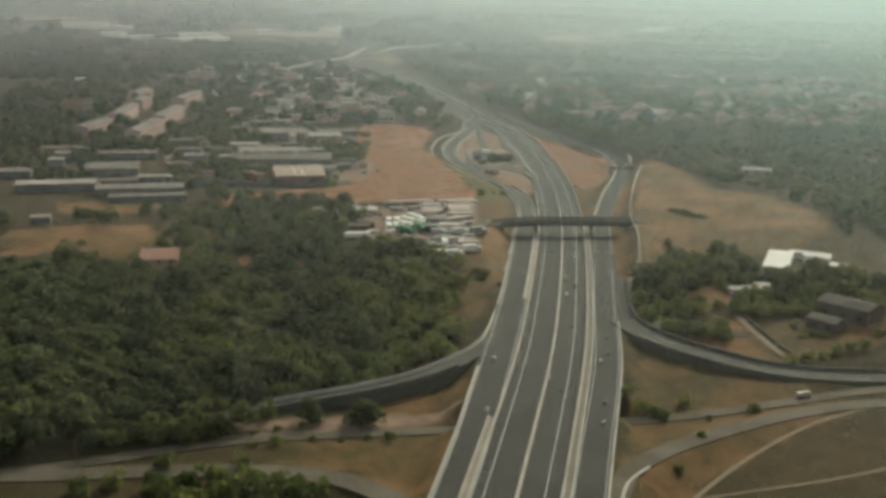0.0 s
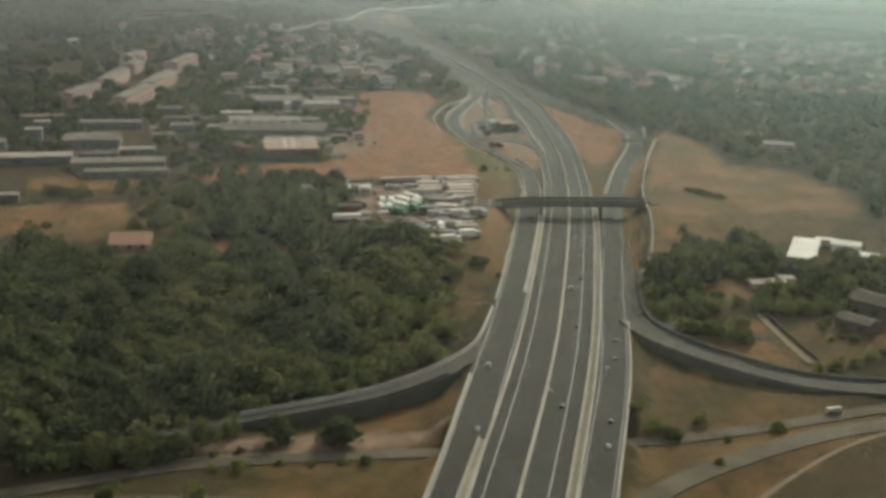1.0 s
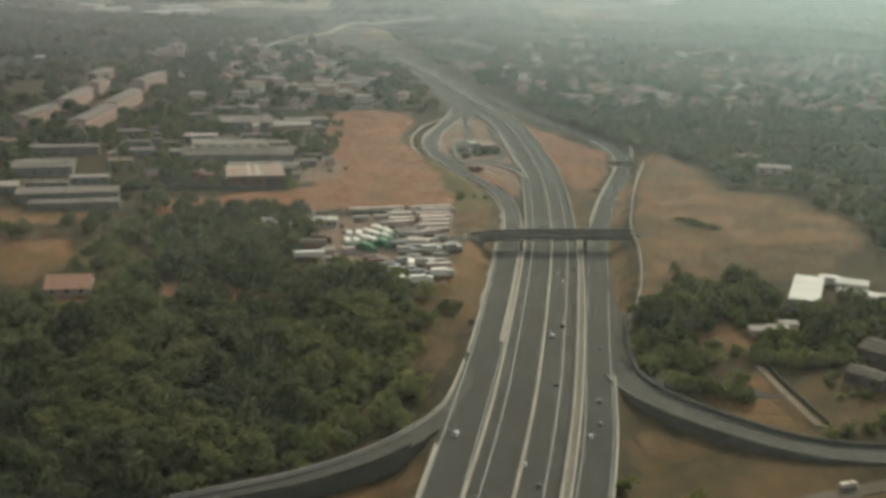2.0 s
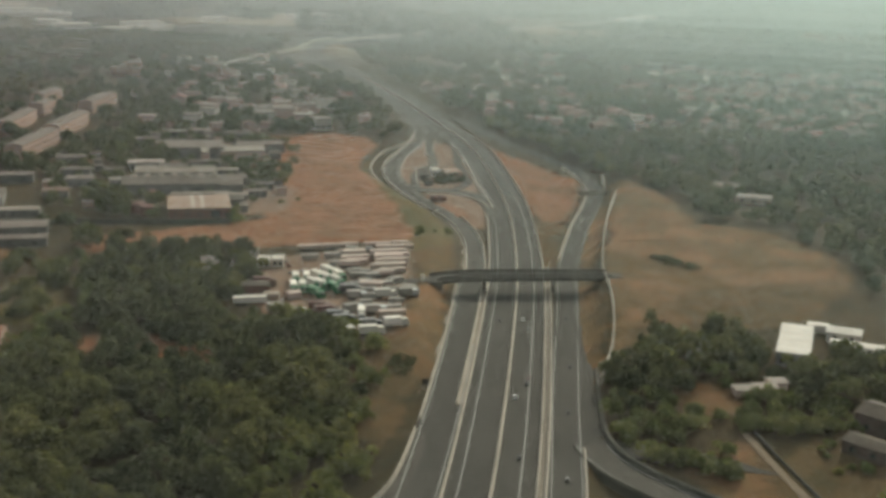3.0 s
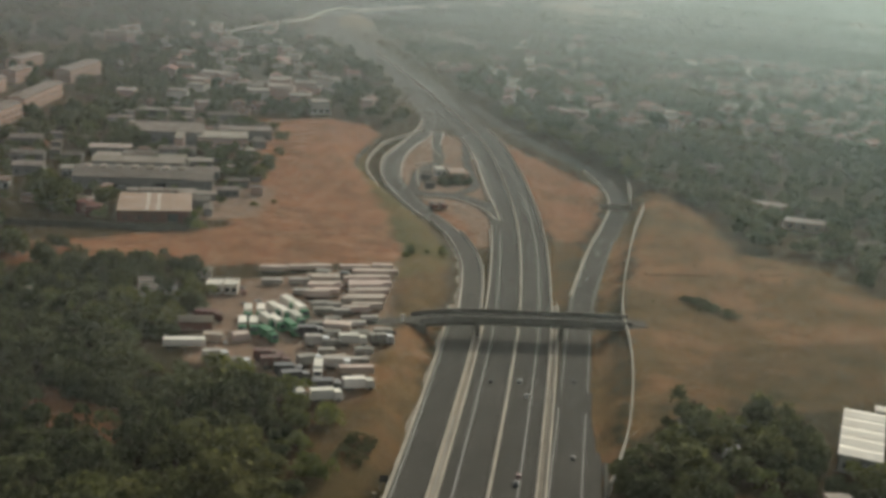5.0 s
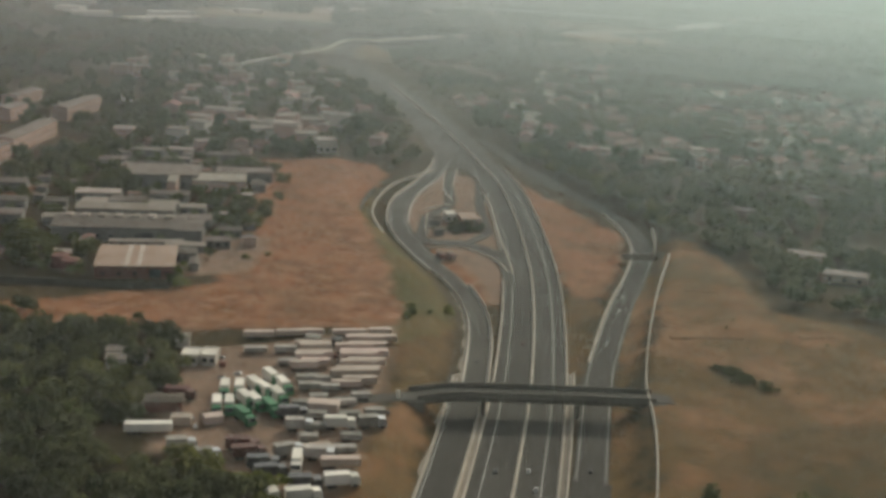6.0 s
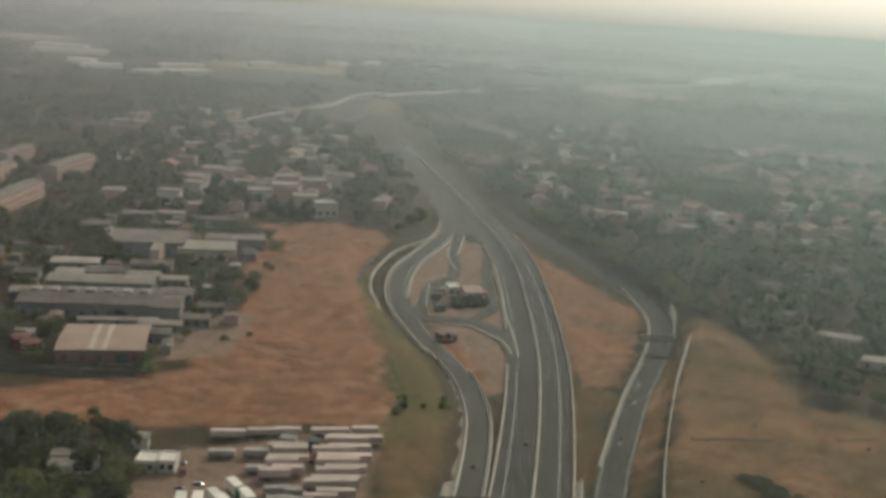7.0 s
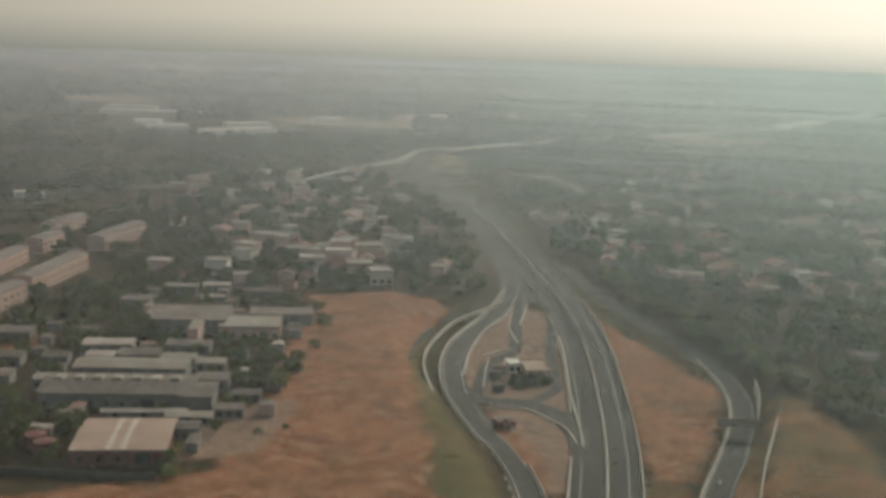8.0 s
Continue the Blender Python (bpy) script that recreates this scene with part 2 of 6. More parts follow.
# ---- plan: lines of the roads ----
def road_level(y):
    return -2.7 - 2.7 * ease(372, 527, y) + 2.3 * ease(744, 891, y) + 3.1 * ease(891, 1317, y) + 7.0 * ease(1230, 1420, y)


def with_level(pts, lift=0.0):
    return [(x, y, float(road_level(y)) + lift) for x, y in pts]


HIGHWAY = spline(with_level([(-24.8, -325.5), (-26.4, 0), (-27.9, 155), (-30.2, 268.1), (-32.6, 349.5), (-36.7, 413.8), (-44.2, 503.7), (-49.8, 558.7), (-60.4, 632.3),
                             (-72.3, 693.5), (-93.2, 777.2), (-112.3, 836.1), (-140, 902), (-171.5, 974.8), (-211.5, 1061.6), (-264, 1170.1), (-309, 1240),
                             (-345, 1310), (-360, 1375), (-355, 1435), (-334, 1500), (-306, 1560), (-258, 1650), (-210, 1735), (-100, 1900), (40, 2100)]), 8)
APRON_W = spline(with_level([(-146, 850), (-163, 902), (-199, 993), (-249, 1099), (-290, 1172), (-332, 1240), (-362, 1300)], -0.06), 8)       # edges of the widened stretch
APRON_E = spline(with_level([(-108, 858), (-125, 892), (-170.5, 1006), (-227, 1124), (-262, 1190), (-298, 1250), (-335, 1300)], -0.06), 8)
APRON = spline(with_level([(-127, 854), (-144, 897), (-184.7, 1000), (-238, 1111), (-276, 1181), (-315, 1245), (-348, 1300)], -0.06), 8)
LEFT_ROAD = spline(with_level([(-40.3, -325.5), (-41.8, 0), (-42.2, 155), (-44.5, 264.2), (-47.3, 320.8), (-52.3, 409.2), (-60.1, 498.3), (-65.9, 551.7)]), 8)
LOOP = spline(with_level([(-63.9, 543), (-65.8, 557), (-69.6, 581), (-74.6, 605), (-83.3, 630), (-96, 654), (-108, 672.5), (-118, 690), (-130, 714), (-139.5, 742), (-145, 771),
                          (-144.8, 800), (-144.5, 824), (-147, 862), (-158, 905), (-174, 944)]), 6)
RIGHT_ROAD = spline(with_level([(-8.5, -325.5), (-10.1, 0), (-11.6, 155), (-13.9, 272.8), (-14.7, 330.1), (-16.3, 364.2), (-20.9, 422.3), (-26.7, 507.6), (-30.6, 563.4),
                                (-31.1, 600), (-30.5, 643.2), (-28.5, 680), (-28.2, 715.2), (-33, 747.8), (-46, 784), (-66, 815), (-87, 846), (-112, 890), (-140, 948)]), 7)
LEFT_RAMP = spline([(-126, 281, -7.0), (-116.2, 288.6, -6.8), (-104.3, 298.2, -6.0), (-82.3, 310.4, -3.9), (-68.1, 323.6, -2.9), (-59, 340.5, -2.7), (-54.4, 354, -2.7), (-53.2, 366, -2.72), (-53.6, 384, -2.8), (-54.6, 404, -3.05), (-55.4, 428, -3.5)], 5)
RIGHT_RAMP = spline([(-25.6, 496, -4.9), (-23.8, 473, -4.5), (-19.4, 449.5, -4), (-17.4, 426, -3.5), (-14, 400, -3.1), (-8.6, 385.5, -2.8), (1.2, 374.5, -2.9), (17, 364.5, -3.5), (34.9, 359.5, -4.8), (54, 362, -6), (78, 369, -6.6), (124, 384, -6.6), (220, 410, -6.4)], 5)
LOWER_ROAD = spline([(-255.7, 193.7, -7), (-155, 241.8, -7), (-111.6, 271.2, -7), (-83.7, 283.6, -7), (-53.5, 294.5, -7), (-8.5, 312, -7), (10, 321, -7), (31, 334, -7), (49, 346, -6.9), (68, 357, -6.8), (92, 370, -6.9)], 6)
LEFT_LOOP = spline([(-260, 200, -7), (-200, 222, -7), (-160, 238, -6.9), (-140, 244, -6.8), (-120, 250, -6.5), (-104, 253.5, -6.2), (-87.5, 256.4, -6), (-73.4, 254.6, -5.6), (-62.6, 248.8, -5), (-54.5, 240, -4), (-51, 225, -3.2), (-50, 190, -2.8)], 5)
MERGE = spline([(155, 364.2, -6.2), (93, 354.9, -6.5), (65.9, 344.1, -6.6), (45.7, 332.4, -6.2), (29.4, 317.7, -5.4), (12.4, 298.3, -4.3), (-0.8, 279, -3.3), (-7, 259.6, -2.8), (-7, 224.7, -2.7)], 6)
BRIDGE = spline([(-98, 508.5, 0.05), (-80.6, 517.6, 0.2), (-65.9, 526.9, 0.6), (-44.2, 533.1, 0.8), (-20.9, 540.1, 0.6), (-9.3, 543.2, 0.15)], 5)
ROADS = [  # line, half width from..to, bank slope
    (HIGHWAY, 11.3, 0.55), (APRON, 18.5, 0.55), (LEFT_ROAD, 5.8, 0.7), (RIGHT_ROAD, 5.2, 0.7), (LOOP, 4.4, 0.55), (LEFT_RAMP, 3.2, 0), (RIGHT_RAMP, 4.8, 0), (MERGE, 3.6, 0.6), (LEFT_LOOP, 3.4, 0.6), (LOWER_ROAD, 4.2, 1.6)]


def line_distance(line, x, y):
    """Distance from points to a line, and the line's level at the nearest place."""
    best, level = np.full(x.shape, 1e9), np.zeros(x.shape)
    lo, hi = line[:, :2].min(0) - 60, line[:, :2].max(0) + 60
    sel = (x > lo[0]) & (x < hi[0]) & (y > lo[1]) & (y < hi[1])
    px, py = x[sel], y[sel]
    bd, bz = np.full(px.shape, 1e9), np.zeros(px.shape)
    for a, b in zip(line[:-1], line[1:]):
        d = b - a
        u = np.clip(((px - a[0]) * d[0] + (py - a[1]) * d[1]) / (d[0] ** 2 + d[1] ** 2), 0, 1)
        r = np.hypot(px - a[0] - u * d[0], py - a[1] - u * d[1])
        near = r < bd
        bd[near], bz[near] = r[near], (a[2] + u * d[2])[near]
    best[sel], level[sel] = bd, bz
    return best, level


FLAT_ZONES = [  # ground graded level with the motorway
    [(-62, 590), (-74, 611), (-90, 632), (-109, 660), (-129, 692), (-148, 721), (-170, 767), (-174, 800), (-167, 850), (-172, 900), (-140, 902), (-108, 836), (-91, 777), (-74, 694), (-61, 632), (-52, 590)],
    [(-40, 570), (-38, 620), (-37, 700), (-46, 765), (-70, 812), (-106, 855), (-100, 836), (-80, 777), (-62, 694), (-50, 632)],
]


def ground_level(x, y):
    x, y = np.atleast_1d(np.asarray(x, float)), np.atleast_1d(np.asarray(y, float))
    z = -7 + 7 * ease(325, 473, y) + 0.3 * np.sin(x / 37) * np.sin(y / 45)
    z += 14 * ease(1700, 4300, y) * (0.5 + 0.5 * np.sin(x / 420 + 1))
    for poly in FLAT_ZONES:
        w = ease(-5, 3, inside_distance(poly, x, y))
        z = z * (1 - w) + (road_level(y) - 0.25) * w
    for line, half, slope in ROADS:
        d, level = line_distance(line, x, y)
        e = np.maximum(d - half - 0.6, 0) * (slope or 1.0)
        low = level - 0.3 - e if slope else -99.0          # ramps on walls have no bank under them
        z = np.where(d < 60, np.clip(z, low, level - 0.3 + e), z)
    return z


def level_at(x, y):
    return float(ground_level(x, y)[0])


def inside_distance(poly, x, y):
    """Signed distance to a polygon's edge, positive inside, held to 40 m."""
    p = np.array(poly, float)
    best, inside = np.full(x.shape, 1e9), np.zeros(x.shape, bool)
    for a, b in zip(p, np.roll(p, -1, 0)):
        d = b - a
        u = np.clip(((x - a[0]) * d[0] + (y - a[1]) * d[1]) / (d @ d), 0, 1)
        best = np.minimum(best, np.hypot(x - a[0] - u * d[0], y - a[1] - u * d[1]))
        if a[1] != b[1]:
            cross = ((a[1] > y) != (b[1] > y)) & (x < a[0] + (y - a[1]) * d[0] / d[1])
            inside ^= cross
    return np.clip(np.where(inside, best, -best), -40, 40)


# ---- ground ----
EARTH_ZONES = [
    [(-114, 690), (-98, 693), (-86, 682), (-77, 660), (-71, 622), (-79, 626), (-94, 652), (-106, 672)],
    [(-231, 810), (-196, 832), (-166, 824), (-163, 780), (-157, 738), (-121, 652), (-98.4, 596.7), (-93.8, 575.8), (-143.4, 551.7), (-189.1, 534.7), (-214, 522), (-222, 545), (-197.6, 564.1), (-163.5, 594.4), (-180.6, 651.7), (-198.4, 717.6)],
    [(-315, 699), (-295, 706), (-284, 675), (-298, 671)],
    [(-49, 650), (-37.5, 646), (-35.5, 680), (-36, 715), (-41, 744), (-52, 767), (-66, 789), (-85, 814), (-106, 847), (-95, 818), (-82, 775), (-69, 724), (-58, 680)],
    [(-150, 443), (-137, 437), (-124, 436), (-118, 421), (-133, 419), (-147, 430)],
    [(-172, 439), (-161, 438), (-155, 423), (-163, 420)],
    [(-206, 430), (-192, 433), (-184, 412), (-194, 409)],
]
STRAW_ZONES = [
    [(-287, 508), (-241, 522), (-232, 503), (-273, 486)], [(-276, 450), (-250, 468), (-222, 477), (-207, 444), (-212, 424), (-238, 430), (-256, 416)],
    [(-18, 690), (-22, 736), (-7, 727), (9, 690), (16, 655), (20, 640), (46, 630), (58, 616), (74, 590), (70, 556), (60, 540), (57, 516), (43, 500), (20, 497), (3, 490), (-6, 468), (-10, 457), (-10.6, 495.9), (-15.5, 542.4), (-17.8, 619.9)],
    [(-20, 540), (-14, 490), (-12, 440), (-17, 440), (-22, 500), (-27, 560), (-27, 640), (-25, 690), (-20, 690), (-20, 600)],
    [(-93, 573.4), (-79.8, 514.5), (-77, 457.2), (-80, 430), (-77, 392), (-66, 385), (-60.4, 433.9), (-65.1, 480.4), (-71.3, 534.7), (-79.8, 588.9), (-91.4, 619.9)],
    [(7.7, 387.5), (26.3, 403), (38.7, 364.2), (21.7, 367.3)], [(8, 438), (18, 441), (27, 430), (22, 420), (14, 418), (7, 425)],
]
BANK_ZONES = [
    [(-44, 566), (-36.5, 566), (-37.5, 646), (-51, 650), (-47, 615)],
    [(30, 380), (45, 373), (62, 384), (84, 400), (82, 420), (60, 425), (46, 416), (36, 400)],
    [(0, 573.5), (6.8, 579), (20, 563), (15, 555), (5, 558.7)],
    [(-6, 364), (-6, 310), (-8, 267), (-6, 200), (8, 200), (13, 274), (26, 298), (45, 325), (62, 342), (45, 352), (20, 352), (2, 362)],
    [(-56, 329), (-84, 302), (-98, 282), (-96, 262), (-72, 262), (-56, 246), (-46, 230), (-48, 256)],
    [(-4, 470), (2, 505), (14, 530), (37, 544), (66, 558), (76, 590), (74, 552), (62, 528), (57, 510), (40, 494), (20, 490)],
    [(-82, 448), (-78, 392), (-66, 384), (-60, 433), (-62, 452), (-70, 457)],
]
GRASS_ZONES = [[(-218, 480), (-199, 485), (-180, 443), (-205, 440)], [(-97, 552), (-80, 575), (-80, 600), (-100, 640), (-124, 680), (-150, 732), (-163, 790), (-176, 800), (-170, 735), (-146, 680), (-122, 632), (-106, 590)]]
DIRT_ZONES = [
    [(-142, 530), (-95.3, 573.4), (-88.3, 544), (-79.8, 495.9), (-76.7, 457.2), (-94.5, 451.8), (-124, 468), (-131, 484), (-137, 505)],
    [(-147.2, 782.7), (-137.9, 736.2), (-116.2, 697.4), (-85.2, 658.7), (-73.6, 619.9), (-71.3, 650.9), (-83.7, 697.4), (-100.7, 774.9), (-124, 836.9), (-145.7, 840.8)],
    [(-186, 588.9), (-158.9, 612.2), (-166.6, 658.7), (-193.7, 650.9)],
    [(-124, 272.8), (-83.7, 288.3), (-55.8, 299.1), (-54.2, 306.9), (-85.2, 296), (-125.5, 280.5)],
    [(-290.6, 914.4), (-232.5, 852.4), (-220.8, 867.9), (-232.5, 953.1), (-271.2, 945.4)],
]


def ground_axis(lo, fine_lo, fine_hi, hi, step):
    mid = list(np.arange(fine_lo, fine_hi + 0.1, step))
    up, s = [], step
    while mid[-1] + sum(up) < hi:
        s *= 1.12
        up.append(s)
    down, s = [], step
    while mid[0] - sum(down) > lo:
        s *= 1.12
        down.append(s)
    return np.array(list(mid[0] - np.cumsum(down))[::-1] + mid + list(mid[-1] + np.cumsum(up)))


def ground_material():
    m = bpy.data.materials.new("open_ground")
    m.use_nodes = True
    t, nodes = m.node_tree, m.node_tree.nodes
    bs = nodes["Principled BSDF"]
    bs.inputs["Roughness"].default_value, bs.inputs["Specular IOR Level"].default_value = 0.9, 0.05
    geo = nodes.new("ShaderNodeNewGeometry")

    def noise_at(scale, detail=5.0):
        n = nodes.new("ShaderNodeTexNoise")
        n.inputs["Scale"].default_value, n.inputs["Detail"].default_value, n.inputs["Roughness"].default_value = scale, detail, 0.62
        t.links.new(geo.outputs["Position"], n.inputs["Vector"])
        return n.outputs["Fac"]

    fine, mid, broad, patchy = noise_at(0.5), noise_at(0.09), noise_at(0.018, 4.0), noise_at(0.035, 6.0)

    def ramp(fac, stops):
        r = nodes.new("ShaderNodeValToRGB")
        while len(r.color_ramp.elements) < len(stops):
            r.color_ramp.elements.new(0.5)
        for e, (at, col) in zip(r.color_ramp.elements, stops):
            e.position, e.color = at, (*col, 1)
        t.links.new(fac, r.inputs["Fac"])
        return r.outputs["Color"]

    def mix(fac, a, b, mode="MIX"):
        n = nodes.new("ShaderNodeMixRGB")
        n.blend_type = mode
        for s, v in ((n.inputs["Fac"], fac), (n.inputs["Color1"], a), (n.inputs["Color2"], b)):
            if isinstance(v, (float, tuple)):
                s.default_value = v
            else:
                t.links.new(v, s)
        return n.outputs["Color"]

    def zone(name, waver):
        at = nodes.new("ShaderNodeAttribute")
        at.attribute_name = name
        add = nodes.new("ShaderNodeMath")
        add.operation = "MULTIPLY_ADD"
        add.inputs[1].default_value, add.inputs[2].default_value = waver, -0.5 * waver
        t.links.new(mid, add.inputs[0])
        plus = nodes.new("ShaderNodeMath")
        t.links.new(add.outputs[0], plus.inputs[0])
        t.links.new(at.outputs["Fac"], plus.inputs[1])
        mr = nodes.new("ShaderNodeMapRange")
        mr.inputs["From Min"].default_value, mr.inputs["From Max"].default_value = -2.0, 2.0
        t.links.new(plus.outputs[0], mr.inputs["Value"])
        return mr.outputs["Result"]

    scrub = mix(0.5, ramp(mid, [(0.34, (0.03, 0.026, 0.011)), (0.66, (0.07, 0.05, 0.023))]), ramp(broad, [(0.35, (0.036, 0.035, 0.014)), (0.65, (0.095, 0.062, 0.03))]))
    straw = mix(0.55, ramp(mid, [(0.36, (0.105, 0.067, 0.027)), (0.5, (0.158, 0.096, 0.04)), (0.64, (0.225, 0.138, 0.068))]), ramp(patchy, [(0.38, (0.09, 0.066, 0.024)), (0.5, (0.15, 0.09, 0.036)), (0.56, (0.235, 0.117, 0.056)), (0.66, (0.32, 0.172, 0.095))]))
    earth = mix(0.5, ramp(mid, [(0.36, (0.165, 0.08, 0.038)), (0.5, (0.245, 0.11, 0.052)), (0.64, (0.31, 0.158, 0.085))]), ramp(patchy, [(0.34, (0.15, 0.09, 0.04)), (0.5, (0.245, 0.11, 0.052)), (0.66, (0.33, 0.15, 0.078))]))
    earth = mix(ramp(noise_at(0.16, 7.0), [(0.5, (0, 0, 0)), (0.66, (0.75, 0.75, 0.75))]), earth, (0.4, 0.235, 0.16, 1))
    earth = mix(ramp(noise_at(0.05, 6.0), [(0.5, (0, 0, 0)), (0.7, (0.6, 0.6, 0.6))]), earth, (0.13, 0.085, 0.04, 1))
    dirt = mix(0.5, ramp(mid, [(0.3, (0.19, 0.125, 0.085)), (0.7, (0.31, 0.21, 0.15))]), ramp(noise_at(0.25, 6.0), [(0.35, (0.15, 0.105, 0.075)), (0.65, (0.32, 0.22, 0.16))]))
    col = mix(zone("straw", 16.0), scrub, straw)
    bank = mix(0.5, ramp(mid, [(0.36, (0.06, 0.046, 0.018)), (0.5, (0.115, 0.073, 0.03)), (0.64, (0.17, 0.105, 0.05))]), ramp(patchy, [(0.38, (0.05, 0.048, 0.018)), (0.5, (0.105, 0.072, 0.03)), (0.64, (0.19, 0.1, 0.045))]))
    col = mix(zone("bank", 16.0), col, bank)
    grass = mix(0.5, ramp(mid, [(0.35, (0.085, 0.08, 0.024)), (0.65, (0.145, 0.108, 0.042))]), ramp(patchy, [(0.4, (0.07, 0.076, 0.022)), (0.6, (0.165, 0.108, 0.048))]))
    col = mix(zone("grass", 14.0), col, grass)
    col = mix(zone("earth", 13.0), col, earth)
    col = mix(zone("dirt", 8.0), col, dirt)
    cells, stretch = nodes.new("ShaderNodeTexVoronoi"), nodes.new("ShaderNodeVectorMath")
    stretch.operation = "MULTIPLY"
    stretch.inputs[1].default_value = (0.0055, 0.0085, 0.0)
    t.links.new(geo.outputs["Position"], stretch.inputs[0])
    t.links.new(stretch.outputs[0], cells.inputs["Vector"])
    cells.inputs["Scale"].default_value = 1.0
    pick = nodes.new("ShaderNodeSeparateColor")
    t.links.new(cells.outputs["Color"], pick.inputs[0])
    plain = ramp(pick.outputs[0], [(0.0, (0.03, 0.034, 0.018)), (0.35, (0.05, 0.05, 0.026)), (0.6, (0.085, 0.07, 0.036)), (0.78, (0.17, 0.125, 0.075)), (0.9, (0.3, 0.23, 0.155))])
    col = mix(zone("plain", 3.0), col, plain)
    col = mix(0.55, col, ramp(noise_at(0.2, 8.0), [(0.36, (0.55, 0.56, 0.55)), (0.5, (0.9, 0.9, 0.9)), (0.66, (1.0, 0.98, 0.95))]), "MULTIPLY")
    col = mix(0.35, col, ramp(fine, [(0.3, (0.55, 0.55, 0.55)), (0.7, (1, 1, 1))]), "MULTIPLY")
    t.links.new(col, bs.inputs["Base Color"])
    bp = nodes.new("ShaderNodeBump")
    bp.inputs["Strength"].default_value, bp.inputs["Distance"].default_value = 0.5, 0.25
    t.links.new(fine, bp.inputs["Height"])
    t.links.new(bp.outputs["Normal"], bs.inputs["Normal"])
    return m


def build_ground():
    xs = ground_axis(-4700, -264, 102, 4700, 3.0)
    ys = ground_axis(-900, 190, 900, 4800, 3.0)
    gx, gy = np.meshgrid(xs, ys)
    x, y = gx.ravel(), gy.ravel()
    z = ground_level(x, y)
    nx, ny = len(xs), len(ys)
    idx = np.arange(nx * ny).reshape(ny, nx)
    quads = np.stack([idx[:-1, :-1], idx[:-1, 1:], idx[1:, 1:], idx[1:, :-1]], -1).reshape(-1, 4)
    me = bpy.data.meshes.new("ground")
    me.from_pydata(np.stack([x, y, z], 1).tolist(), [], quads.tolist())
    me.polygons.foreach_set("use_smooth", [True] * len(me.polygons))
    for name, zones in (("earth", EARTH_ZONES), ("straw", STRAW_ZONES), ("dirt", DIRT_ZONES), ("bank", BANK_ZONES), ("grass", GRASS_ZONES)):
        d = np.full(x.shape, -40.0)
        for poly in zones:
            d = np.maximum(d, inside_distance(poly, x, y))
        me.attributes.new(name, "FLOAT", "POINT").data.foreach_set("value", d.astype(np.float32))
    me.attributes.new("plain", "FLOAT", "POINT").data.foreach_set("value", np.clip((y - 1330 - 0.3 * np.abs(x + 300)) / 30, -4, 4).astype(np.float32))
    me.materials.append(ground_material())
    return tagged(new("ground", me), "dry valley ground of scrub, straw and red-brown fields", "ground", kind="structure")


ground = build_ground()

# ---- roads ----
SLAB = 1.3
TRACK = material("pale_dirt", (0.14, 0.105, 0.07), (0.22, 0.165, 0.115), 0.5, 0.95, 0.02, 0.2)


def road(line, u0, u1, mat, label, name="road"):
    prof = [(u0, 0.0), (u0, -SLAB), (u1, -SLAB), (u1, 0.0), ((u0 + u1) / 2, 0.06)]
    return tagged(part(name, sweep(line, prof), mat), label, "road", kind="structure")


def clip_line(line, y0, y1):
    return line[(line[:, 1] >= y0) & (line[:, 1] <= y1)]


highway = road(clip_line(HIGHWAY, -330, 1262), -11, 10.2, ASPHALT, "dark grey asphalt motorway with six lanes")
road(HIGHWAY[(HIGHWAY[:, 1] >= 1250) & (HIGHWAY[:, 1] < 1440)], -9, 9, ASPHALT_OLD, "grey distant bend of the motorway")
road(HIGHWAY[HIGHWAY[:, 1] >= 1430], -9, 5, PALE_ROAD, "pale distant stretch of the motorway")


def slab_between(west, east, mat, label, name="road"):
    """A slab of road between two edge lines."""
    n = min(len(west), len(east))
    w, e = west[np.linspace(0, len(west) - 1, n).round().astype(int)], east[np.linspace(0, len(east) - 1, n).round().astype(int)]
    b = Build()
    pts = [tuple(q) for i in range(n) for q in (w[i], e[i], e[i] - (0, 0, SLAB), w[i] - (0, 0, SLAB))]
    faces = [(4 * i + k, 4 * i + (k + 1) % 4, 4 * i + 4 + (k + 1) % 4, 4 * i + 4 + k) for i in range(n - 1) for k in range(4)]
    b.face_set(pts, faces + [(3, 2, 1, 0), (4 * n - 4, 4 * n - 3, 4 * n - 2, 4 * n - 1)])
    return tagged(part(name, b, mat), label, "road", kind="structure")


slab_between(APRON_W, APRON_E, ASPHALT_OLD, "wide grey merging lanes beside the motorway")
left_road = road(LEFT_ROAD, -5.6, 4.8, ASPHALT, "dark asphalt collector road beside the motorway")
right_road = road(RIGHT_ROAD[RIGHT_ROAD[:, 1] < 772], -4.5, 4.2, ASPHALT, "dark asphalt slip road beside the motorway")
road(LOOP[LOOP[:, 1] > 668] - np.array([0, 0, 0.05]), -4.9, 4.9, ASPHALT_OLD, "widened grey stretch of the exit road")
loop_road = road(LOOP, -3.6, 3.6, ASPHALT_OLD, "grey asphalt exit road curving round the rest area")
road(LEFT_RAMP - np.array([0, 0, 0.05]), -2.94, 2.94, ASPHALT_OLD, "worn grey ramp on a retaining wall")
road(RIGHT_RAMP[RIGHT_RAMP[:, 1] >= 391] - np.array([0, 0, 0.05]), -4.65, 4.65, ASPHALT, "dark asphalt merging lane of the curved ramp")
road(RIGHT_ROAD[RIGHT_ROAD[:, 1] > 763] - np.array([0, 0, 0.02]), -4.4, 4.1, ASPHALT, "far stretch of the slip road between trees")
